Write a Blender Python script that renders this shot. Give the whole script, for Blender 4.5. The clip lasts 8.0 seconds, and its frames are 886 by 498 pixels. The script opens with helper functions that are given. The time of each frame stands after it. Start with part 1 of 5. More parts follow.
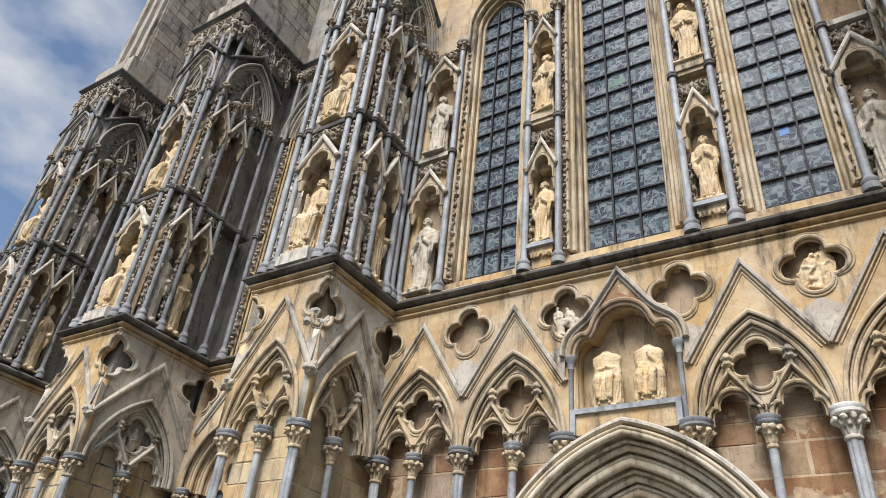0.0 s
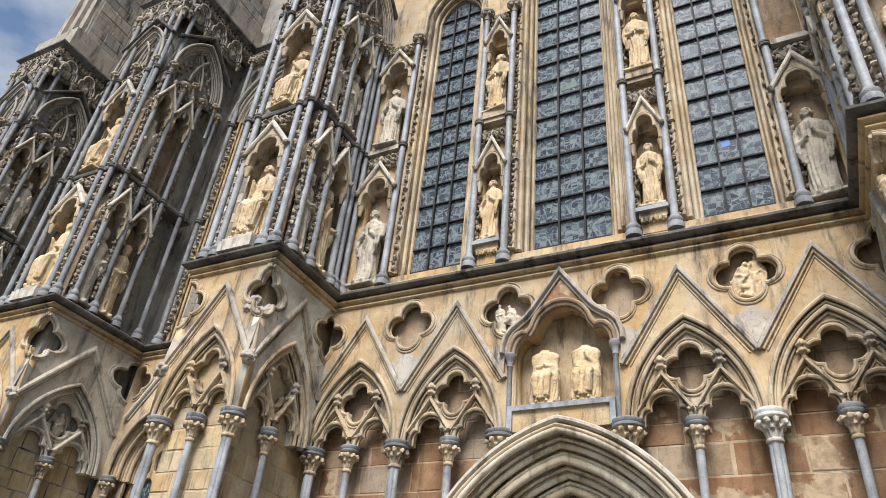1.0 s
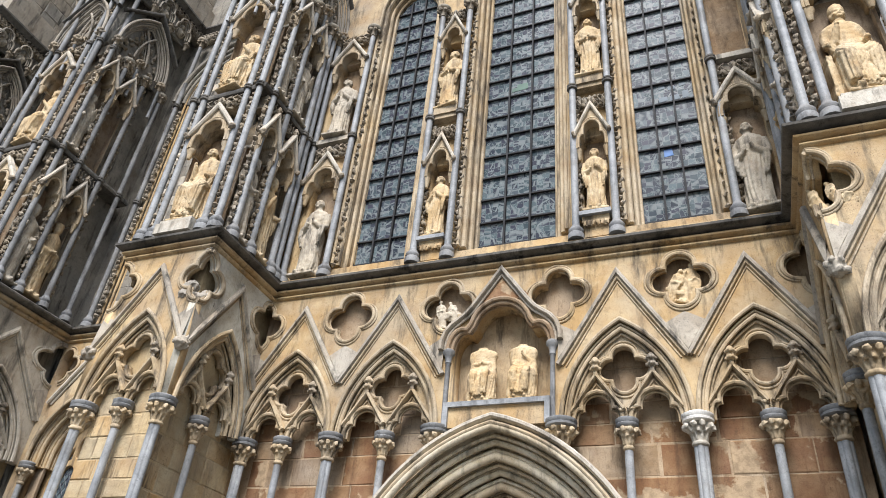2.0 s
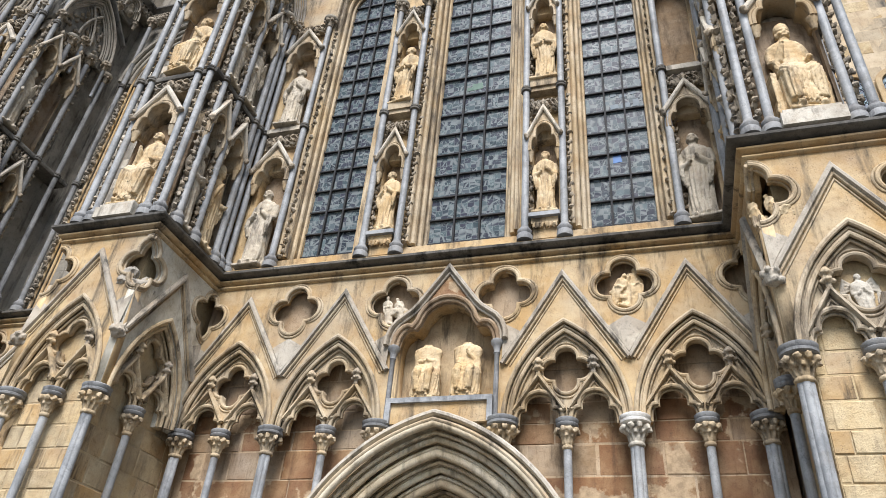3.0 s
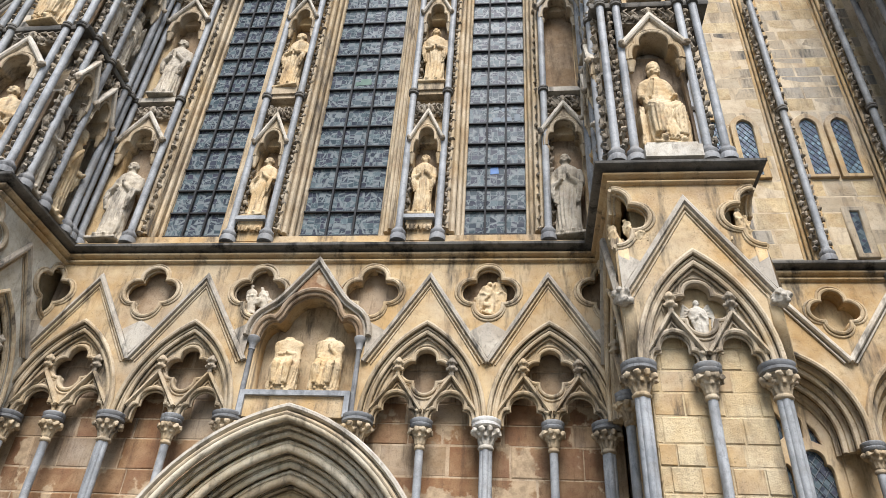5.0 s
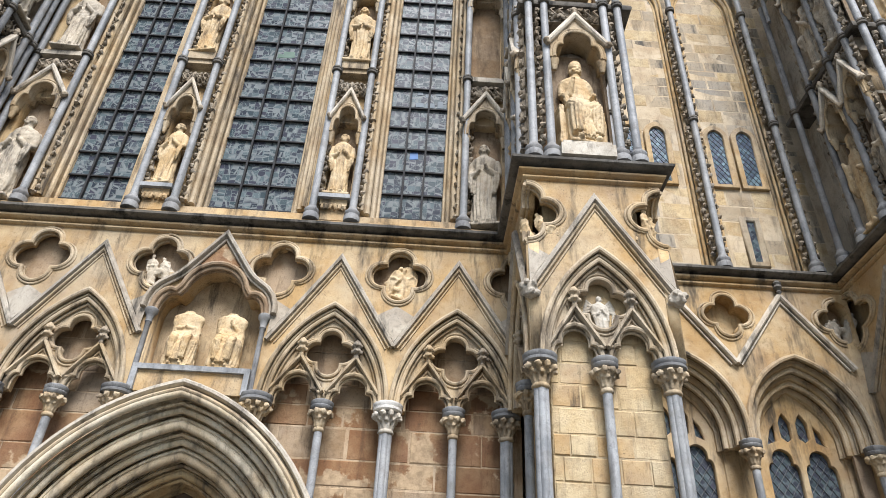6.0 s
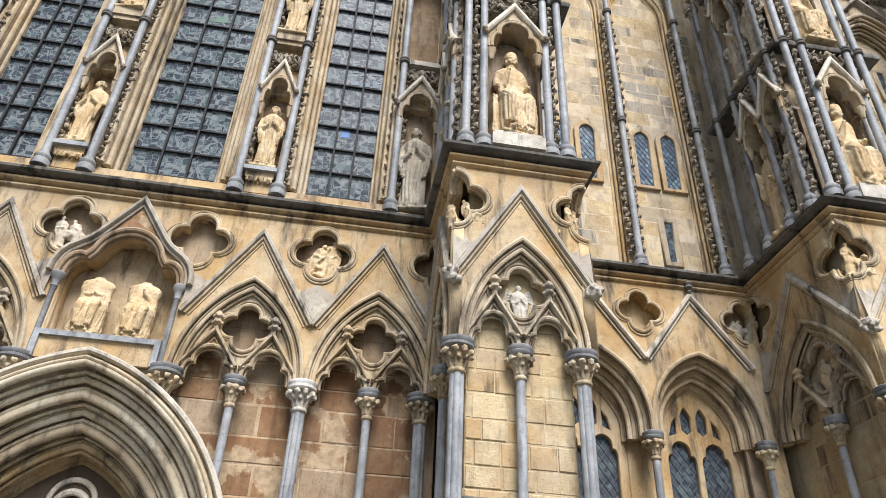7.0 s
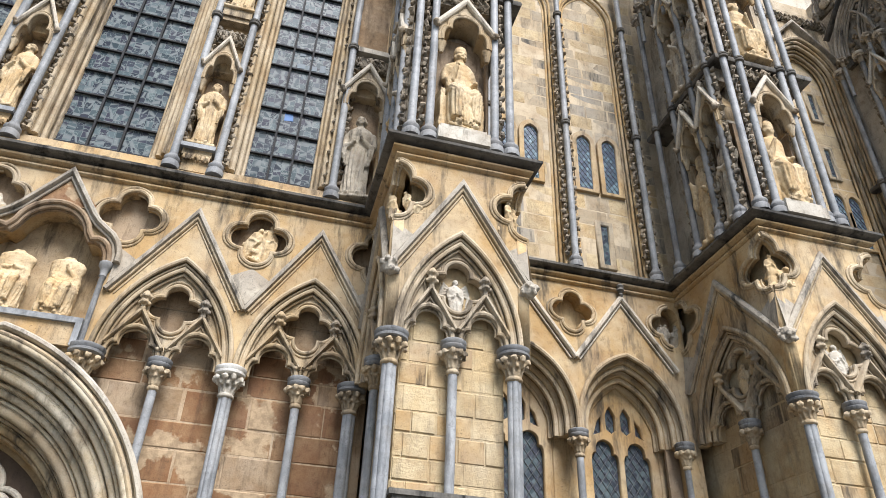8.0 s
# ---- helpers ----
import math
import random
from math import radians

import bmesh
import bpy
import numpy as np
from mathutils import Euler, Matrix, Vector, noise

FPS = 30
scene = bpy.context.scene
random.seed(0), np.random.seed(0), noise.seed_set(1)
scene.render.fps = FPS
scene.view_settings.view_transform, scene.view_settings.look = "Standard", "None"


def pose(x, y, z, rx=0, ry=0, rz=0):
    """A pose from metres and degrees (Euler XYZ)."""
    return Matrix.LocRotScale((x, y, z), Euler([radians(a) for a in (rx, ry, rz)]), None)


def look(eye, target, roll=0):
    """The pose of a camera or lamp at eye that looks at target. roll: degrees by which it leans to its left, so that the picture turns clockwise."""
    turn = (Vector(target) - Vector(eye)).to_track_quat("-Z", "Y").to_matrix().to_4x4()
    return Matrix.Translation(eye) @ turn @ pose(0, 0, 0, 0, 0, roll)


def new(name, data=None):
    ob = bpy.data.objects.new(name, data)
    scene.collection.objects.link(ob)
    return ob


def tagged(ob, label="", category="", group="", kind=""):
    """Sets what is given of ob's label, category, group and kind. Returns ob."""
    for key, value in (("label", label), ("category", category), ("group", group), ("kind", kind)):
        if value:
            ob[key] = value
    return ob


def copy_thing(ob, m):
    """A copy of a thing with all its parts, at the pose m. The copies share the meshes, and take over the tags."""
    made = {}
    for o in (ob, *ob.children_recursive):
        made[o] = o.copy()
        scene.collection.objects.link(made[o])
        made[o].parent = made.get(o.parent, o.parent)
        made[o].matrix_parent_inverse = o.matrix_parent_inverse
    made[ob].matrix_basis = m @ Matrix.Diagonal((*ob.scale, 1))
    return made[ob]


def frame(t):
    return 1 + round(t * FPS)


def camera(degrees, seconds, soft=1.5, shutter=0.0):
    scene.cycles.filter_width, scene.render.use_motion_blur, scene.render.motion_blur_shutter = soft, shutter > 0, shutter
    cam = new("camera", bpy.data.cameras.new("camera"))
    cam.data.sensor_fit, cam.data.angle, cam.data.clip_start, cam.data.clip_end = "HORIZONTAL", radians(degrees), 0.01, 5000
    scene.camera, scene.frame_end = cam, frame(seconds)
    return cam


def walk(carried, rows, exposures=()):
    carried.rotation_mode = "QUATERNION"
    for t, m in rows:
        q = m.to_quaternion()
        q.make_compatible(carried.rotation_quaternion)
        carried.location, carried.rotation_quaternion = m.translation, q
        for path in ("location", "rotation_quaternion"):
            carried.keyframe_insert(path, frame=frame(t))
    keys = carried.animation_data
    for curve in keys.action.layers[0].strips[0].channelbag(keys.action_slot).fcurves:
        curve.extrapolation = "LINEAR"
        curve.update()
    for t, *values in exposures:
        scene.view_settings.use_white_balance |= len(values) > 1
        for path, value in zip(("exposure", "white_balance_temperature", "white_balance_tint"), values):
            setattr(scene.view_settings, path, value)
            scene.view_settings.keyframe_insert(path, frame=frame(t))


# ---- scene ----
cam = camera(63.9, 8.0, 0.6)
PATH = [
    (0, (3.172, -9.852, 1.457), (2.232, -8.483, 2.571), 6.1),
    (0.5, (3.179, -9.856, 1.449), (2.296, -8.448, 2.563), 6.0),
    (1, (3.19, -9.826, 1.435), (2.377, -8.38, 2.552), 5.9),
    (1.5, (3.221, -9.778, 1.434), (2.475, -8.299, 2.554), 5.9),
    (3, (3.199, -9.761, 1.426), (2.658, -8.2, 2.553), 5.2),
    (3.5, (3.227, -9.763, 1.43), (2.751, -8.186, 2.563), 4.9),
    (4, (3.223, -9.773, 1.429), (2.825, -8.18, 2.57), 4.5),
    (4.5, (3.239, -9.798, 1.422), (2.932, -8.189, 2.569), 4.2),
    (5.8, (3.33, -9.707, 1.444), (3.315, -8.057, 2.575), 3.0),
    (6, (3.337, -9.702, 1.429), (3.369, -8.049, 2.555), 2.9),
    (6.5, (3.378, -9.67, 1.418), (3.514, -8.014, 2.531), 2.7),
    (7, (3.381, -9.687, 1.407), (3.618, -8.033, 2.506), 2.6),
    (7.5, (3.394, -9.682, 1.42), (3.722, -8.036, 2.509), 2.6),
    (8, (3.392, -9.665, 1.409), (3.798, -8.037, 2.498), 2.5),
]
walk(cam, [(t, look(eye, target, roll)) for t, eye, target, roll in PATH], [(0, -0.05), (1.5, 0.03), (4.5, 0.0), (6.5, 0.05), (8, 0.1)])

# ---------------------------------------------------------------- light
SUN_AZ, SUN_EL = radians(170), radians(52)      # from the front, high above the lawn
world = bpy.data.worlds.new("sky")
scene.world = world
world.use_nodes = True
wn, wl = world.node_tree.nodes, world.node_tree.links
wn.clear()
w_out = wn.new("ShaderNodeOutputWorld")
w_bg = wn.new("ShaderNodeBackground")
w_sky = wn.new("ShaderNodeTexSky")
w_sky.sky_type = "NISHITA"
w_sky.sun_disc = False
w_sky.sun_elevation, w_sky.sun_rotation = SUN_EL, SUN_AZ
w_co = wn.new("ShaderNodeTexCoord")
w_map = wn.new("ShaderNodeMapping")
w_map.inputs["Scale"].default_value = (1.0, 1.0, 1.9)
w_noise = wn.new("ShaderNodeTexNoise")
w_noise.inputs["Scale"].default_value = 3.4
w_noise.inputs["Detail"].default_value = 6.0
w_noise.inputs["Roughness"].default_value = 0.52
w_ramp = wn.new("ShaderNodeValToRGB")
w_ramp.color_ramp.elements[0].position = 0.47
w_ramp.color_ramp.elements[1].position = 0.66
w_mix = wn.new("ShaderNodeMix")
w_mix.data_type = "RGBA"
w_mix.inputs["B"].default_value = (11.5, 12.0, 12.8, 1)
wl.new(w_co.outputs["Generated"], w_map.inputs["Vector"])
wl.new(w_map.outputs["Vector"], w_noise.inputs["Vector"])
wl.new(w_noise.outputs["Fac"], w_ramp.inputs["Fac"])
wl.new(w_ramp.outputs["Color"], w_mix.inputs["Factor"])
w_gain = wn.new("ShaderNodeVectorMath")
w_gain.operation = "SCALE"
w_gain.inputs["Scale"].default_value = 2.7
wl.new(w_sky.outputs["Color"], w_gain.inputs[0])
wl.new(w_gain.outputs["Vector"], w_mix.inputs["A"])
wl.new(w_mix.outputs["Result"], w_bg.inputs["Color"])
w_bg.inputs["Strength"].default_value = 0.06
wl.new(w_bg.outputs["Background"], w_out.inputs["Surface"])
sun = new("sun", bpy.data.lights.new("sun", "SUN"))
sun.data.energy, sun.data.angle, sun.data.color = 7.4, radians(32), (0.995, 0.972, 0.99)
sun.matrix_world = look((1.7, -10, 13.0), (0, 0, 0))

# ---------------------------------------------------------------- materials


def nodes_of(name):
    m = bpy.data.materials.new(name)
    m.use_nodes = True
    return m, m.node_tree.nodes, m.node_tree.links, m.node_tree.nodes["Principled BSDF"]


def stone(name, base, pale, dark, grey=0.3, soot=0.25, rough=0.9, scale=1.0, bump=0.35, rand=0.0, patch=None):
    """Weathered limestone: two tones in patches, soot streaks running down, fine grain and pitting."""
    m, n, l, b = nodes_of(name)
    geo = n.new("ShaderNodeNewGeometry")
    dark = tuple(v * 0.7 for v in dark)

    def tex(sc, detail=5, rough_=0.6, stretch=None):
        t = n.new("ShaderNodeTexNoise")
        t.inputs["Scale"].default_value, t.inputs["Detail"].default_value = sc, detail
        t.inputs["Roughness"].default_value = rough_
        if stretch:
            mp = n.new("ShaderNodeMapping")
            mp.inputs["Scale"].default_value = stretch
            l.new(geo.outputs["Position"], mp.inputs["Vector"])
            l.new(mp.outputs["Vector"], t.inputs["Vector"])
        else:
            l.new(geo.outputs["Position"], t.inputs["Vector"])
        return t.outputs["Fac"]

    def ramp(src, lo, hi, top=1.0):
        r = n.new("ShaderNodeMapRange")
        r.inputs["From Min"].default_value, r.inputs["From Max"].default_value = lo, hi
        r.inputs["To Max"].default_value = top
        l.new(src, r.inputs["Value"])
        return r.outputs["Result"]

    def mix(fac, a, c, kind="MIX"):
        x = n.new("ShaderNodeMix")
        x.data_type, x.blend_type = "RGBA", kind
        l.new(fac, x.inputs["Factor"])
        for s, key in ((a, "A"), (c, "B")):
            if isinstance(s, tuple):
                x.inputs[key].default_value = (*s, 1)
            else:
                l.new(s, x.inputs[key])
        return x.outputs["Result"]

    c = mix(ramp(tex(1.3 * scale, 6, 0.65), 0.40, 0.60), base, pale)
    brown = tuple(v * k for v, k in zip(base, (0.74, 0.62, 0.5)))
    c = mix(ramp(tex(2.1 * scale, 5, 0.6), 0.52, 0.68, 0.5), c, brown)
    g = (0.27, 0.265, 0.245)
    c = mix(ramp(tex(0.6 * scale, 5, 0.62), 0.43, 0.70, min(1.0, grey * 1.5)), c, g)
    c = mix(ramp(tex(2.2 * scale, 6, 0.7, (1.7, 1.7, 0.3)), 0.51, 0.67, min(1.0, soot * 2.1)), c, dark)
    c = mix(ramp(tex(9 * scale, 8, 0.8), 0.53, 0.66, 0.5), c, tuple(v * 0.34 for v in base))
    c = mix(ramp(tex(70 * scale, 3, 0.75), 0.52, 0.68, 0.38), c, tuple(v * 0.3 for v in base))
    c = mix(ramp(tex(38 * scale, 4, 0.7), 0.56, 0.72, 0.22), c, tuple(min(0.85, v * 1.35) for v in pale))
    pits = n.new("ShaderNodeTexVoronoi")
    pits.inputs["Scale"].default_value = 34 * scale
    l.new(geo.outputs["Position"], pits.inputs["Vector"])
    pit = ramp(pits.outputs["Distance"], 0.30, 0.16, 0.55)
    pm = n.new("ShaderNodeMath")
    pm.operation = "MULTIPLY"
    l.new(pit, pm.inputs[0])
    l.new(ramp(tex(3.5 * scale, 3), 0.5, 0.62), pm.inputs[1])
    c = mix(pm.outputs[0], c, dark)
    if rand:
        oi = n.new("ShaderNodeObjectInfo")
        c = mix(ramp(oi.outputs["Random"], 0.0, 1.0, rand), c, dark)
    if patch:
        c = mix(ramp(tex(1.25, 9, 0.6), 0.525, 0.55, 0.85), c, mix(ramp(tex(9, 4), 0.4, 0.6), patch, tuple(v * 0.62 for v in patch)))
    l.new(c, b.inputs["Base Color"])
    b.inputs["Roughness"].default_value = rough
    b.inputs["Specular IOR Level"].default_value = 0.25
    bp = n.new("ShaderNodeBump")
    bp.inputs["Strength"].default_value, bp.inputs["Distance"].default_value = min(1.0, bump * 1.1), 0.025
    add = n.new("ShaderNodeMath")
    add.operation = "ADD"
    l.new(tex(5 * scale, 8, 0.62), add.inputs[0])
    l.new(ramp(tex(48 * scale, 3, 0.6), 0.0, 1.0, 0.3), add.inputs[1])
    l.new(add.outputs[0], bp.inputs["Height"])
    l.new(bp.outputs["Normal"], b.inputs["Normal"])
    return m


OCHRE = stone("ochre_limestone", (0.42, 0.275, 0.122), (0.54, 0.41, 0.235), (0.07, 0.062, 0.052), 0.36, 0.42, rand=0.14)
CREAM = stone("cream_limestone", (0.40, 0.295, 0.165), (0.55, 0.45, 0.305), (0.085, 0.07, 0.055), 0.3, 0.46, rand=0.22)
ORDER = stone("pale_order_stone", (0.52, 0.42, 0.275), (0.68, 0.605, 0.46), (0.11, 0.09, 0.065), 0.1, 0.36)
# reddish-brown recess stone, set darker so its colour carries the niches' depth shade
BROWN = stone("brown_stone_with_shade", (0.24, 0.16, 0.09), (0.34, 0.255, 0.165), (0.085, 0.06, 0.04), 0.25, 0.35, 0.9, 1.3, 0.35)
GREY = stone("grey_limestone", (0.44, 0.385, 0.30), (0.60, 0.545, 0.445), (0.07, 0.066, 0.06), 0.38, 0.36)
SOOTED = stone("soot_weathered_stone", (0.20, 0.185, 0.155), (0.31, 0.285, 0.235), (0.045, 0.042, 0.038), 0.45, 0.5, 0.9, 1.1, 0.5)
TOWER = stone("tower_ashlar", (0.27, 0.235, 0.185), (0.38, 0.34, 0.275), (0.06, 0.055, 0.05), 0.35, 0.5)
BLACKENED = stone("blackened_stone", (0.06, 0.056, 0.05), (0.14, 0.128, 0.108), (0.03, 0.03, 0.028), 0.3, 0.5)
DARK_SLATY = stone("weathered_lias", (0.15, 0.155, 0.16), (0.25, 0.255, 0.255), (0.05, 0.05, 0.052), 0.3, 0.4, 0.7, 1.5, 0.2)
SLATY = stone("blue_lias", (0.205, 0.217, 0.226), (0.35, 0.362, 0.366), (0.075, 0.078, 0.08), 0.25, 0.25, 0.55, 1.5, 0.2)
RUST = stone("rust_stained_stone", (0.215, 0.108, 0.05), (0.30, 0.185, 0.095), (0.10, 0.052, 0.03), 0.1, 0.3, 0.85, 1.3, 0.45, 0.3, (0.43, 0.325, 0.205))
NICHE_BACK = stone("pitted_niche_stone", (0.33, 0.235, 0.13), (0.45, 0.345, 0.21), (0.07, 0.055, 0.04), 0.2, 0.4, 0.9, 1.4, 0.6)
RUST_WALL = stone("pale_lime_joint", (0.34, 0.245, 0.15), (0.46, 0.36, 0.245), (0.10, 0.065, 0.04), 0.1, 0.35, 0.9, 1.3, 0.4)
PALE_ASHLAR = stone("pale_ashlar", (0.34, 0.275, 0.185), (0.42, 0.355, 0.255), (0.10, 0.095, 0.085), 0.55, 0.5, 0.9, 0.9, 0.3, 0.08)
ASHLAR = stone("ashlar", (0.46, 0.34, 0.18), (0.56, 0.45, 0.275), (0.16, 0.135, 0.1), 0.22, 0.24, 0.9, 1.4, 0.85, 0.2)
MORTAR = stone("mortar", (0.44, 0.35, 0.23), (0.54, 0.45, 0.32), (0.14, 0.12, 0.09), 0.25, 0.3)
FIGURE = stone("figure_stone", (0.47, 0.335, 0.175), (0.58, 0.465, 0.295), (0.13, 0.095, 0.065), 0.12, 0.36, 0.9, 1.8, 0.2)
FIGURE_GREY = stone("grey_figure_stone", (0.37, 0.32, 0.24), (0.54, 0.475, 0.37), (0.09, 0.08, 0.07), 0.4, 0.4, 0.9, 2.2, 0.3)
FOLIAGE = stone("carved_foliage", (0.21, 0.17, 0.12), (0.37, 0.31, 0.225), (0.055, 0.05, 0.044), 0.35, 0.42, 0.95, 2.0, 0.6)
LICHEN = stone("lichened_limestone", (0.46, 0.42, 0.33), (0.60, 0.58, 0.50), (0.12, 0.11, 0.09), 0.2, 0.25)
WASH = stone("pale_grey_weathering", (0.29, 0.25, 0.195), (0.43, 0.385, 0.31), (0.075, 0.07, 0.06), 0.4, 0.5)
PLINTH = stone("pale_plinth_stone", (0.42, 0.38, 0.31), (0.56, 0.52, 0.44), (0.12, 0.11, 0.09), 0.3, 0.35, 0.9, 1.5, 0.4)
WHITE = stone("limewashed_stone", (0.62, 0.6, 0.55), (0.74, 0.73, 0.7), (0.3, 0.27, 0.22), 0.1, 0.15)
LEAD = stone("lead", (0.02, 0.021, 0.023), (0.03, 0.031, 0.033), (0.012, 0.012, 0.012), 0.0, 0.2, 0.75)
LEAD_PALE = stone("weathered_lead", (0.11, 0.12, 0.125), (0.16, 0.17, 0.175), (0.05, 0.05, 0.05), 0.0, 0.2, 0.6)
# oak of the door leaf; its near-black also paints shade on the tympanum
OAK_AND_SHADE = stone("old_oak_and_shade", (0.06, 0.038, 0.024), (0.09, 0.06, 0.038), (0.02, 0.014, 0.01), 0.05, 0.3, 0.7)
GROUND = stone("paving", (0.09, 0.085, 0.075), (0.13, 0.12, 0.105), (0.05, 0.05, 0.045), 0.4, 0.2, 0.9, 0.8)


def leaded_glass(name, diamond):
    """Dark old leaded glass: small quarries of uneven tint, came lines, glossy and wavy."""
    m, n, l, b = nodes_of(name)
    geo = n.new("ShaderNodeNewGeometry")
    mp = n.new("ShaderNodeMapping")
    mp.inputs["Rotation"].default_value = (0, radians(45 if diamond else 0), 0)
    l.new(geo.outputs["Position"], mp.inputs["Vector"])
    v = n.new("ShaderNodeTexVoronoi")
    v.distance = "CHEBYCHEV"
    v.inputs["Scale"].default_value = 14.0 if diamond else 8.0
    v.inputs["Randomness"].default_value = 0.0 if diamond else 0.2
    v2 = n.new("ShaderNodeTexVoronoi")
    v2.feature = "DISTANCE_TO_EDGE"
    v2.inputs["Scale"].default_value = 14.0 if diamond else 8.0
    v2.inputs["Randomness"].default_value = 0.0 if diamond else 0.2
    for x in (v, v2):
        l.new(mp.outputs["Vector"], x.inputs["Vector"])
    hsv = n.new("ShaderNodeSeparateColor")
    l.new(v.outputs["Color"], hsv.inputs["Color"])
    r = n.new("ShaderNodeValToRGB")
    e = r.color_ramp.elements
    e[0].color, e[1].color = (0.028, 0.036, 0.046, 1), (0.066, 0.078, 0.092, 1)
    e.new(0.3).color = (0.050, 0.052, 0.070, 1)
    e.new(0.6).color = (0.041, 0.058, 0.067, 1)
    e.new(0.93).color = (0.10, 0.13, 0.14, 1)
    l.new(hsv.outputs["Red"], r.inputs["Fac"])
    cm = n.new("ShaderNodeMapRange")
    cm.inputs["From Min"].default_value, cm.inputs["From Max"].default_value = 0.012, 0.03
    l.new(v2.outputs["Distance"], cm.inputs["Value"])
    mx = n.new("ShaderNodeMix")
    mx.data_type = "RGBA"
    mx.inputs["A"].default_value = (0.15, 0.168, 0.172, 1)
    l.new(cm.outputs["Result"], mx.inputs["Factor"])
    l.new(r.outputs["Color"], mx.inputs["B"])
    sc = n.new("ShaderNodeTexNoise")
    sc.inputs["Scale"].default_value, sc.inputs["Detail"].default_value = 5.5, 5
    l.new(geo.outputs["Position"], sc.inputs["Vector"])
    near = n.new("ShaderNodeMath")
    near.operation = "COMPARE"
    near.inputs[1].default_value, near.inputs[2].default_value = 0.5, 0.011
    l.new(sc.outputs["Fac"], near.inputs[0])
    half = n.new("ShaderNodeMath")
    half.operation = "MULTIPLY"
    half.inputs[1].default_value = 0.0 if diamond else 0.6
    l.new(near.outputs[0], half.inputs[0])
    paint = n.new("ShaderNodeMix")
    paint.data_type = "RGBA"
    paint.inputs["B"].default_value = (0.19, 0.225, 0.22, 1)
    l.new(half.outputs[0], paint.inputs["Factor"])
    l.new(mx.outputs["Result"], paint.inputs["A"])
    l.new(paint.outputs["Result"], b.inputs["Base Color"])
    b.inputs["Roughness"].default_value = 0.2
    b.inputs["Specular IOR Level"].default_value = 0.04
    nz = n.new("ShaderNodeTexNoise")
    nz.inputs["Scale"].default_value = 6.0
    l.new(geo.outputs["Position"], nz.inputs["Vector"])
    ad = n.new("ShaderNodeMath")
    ad.operation = "MULTIPLY_ADD"
    ad.inputs[1].default_value = 0.6
    l.new(hsv.outputs["Green"], ad.inputs[0])
    l.new(nz.outputs["Fac"], ad.inputs[2])
    bp = n.new("ShaderNodeBump")
    bp.inputs["Strength"].default_value, bp.inputs["Distance"].default_value = 0.35, 0.02
    l.new(ad.outputs[0], bp.inputs["Height"])
    l.new(bp.outputs["Normal"], b.inputs["Normal"])
    return m


GLASS = leaded_glass("leaded_glass", False)
GLASS_DIAMOND = leaded_glass("diamond_leaded_glass", True)


def plain_glass(name, col, rough=0.3):
    m, n, l, b = nodes_of(name)
    t = n.new("ShaderNodeTexNoise")
    t.inputs["Scale"].default_value = 14
    r = n.new("ShaderNodeValToRGB")
    r.color_ramp.elements[0].color = (*[c * 0.6 for c in col], 1)
    r.color_ramp.elements[1].color = (*col, 1)
    l.new(t.outputs["Fac"], r.inputs["Fac"])
    l.new(r.outputs["Color"], b.inputs["Base Color"])
    b.inputs["Roughness"].default_value = rough
    b.inputs["Specular IOR Level"].default_value = 0.06
    return m


PALE_PANE = plain_glass("pale_quarry", (0.14, 0.18, 0.21))
GREEN_PANE = plain_glass("green_quarry", (0.13, 0.2, 0.16))
BLUE_PANE = plain_glass("blue_quarry", (0.10, 0.2, 0.42))

# ---------------------------------------------------------------- mesh tools


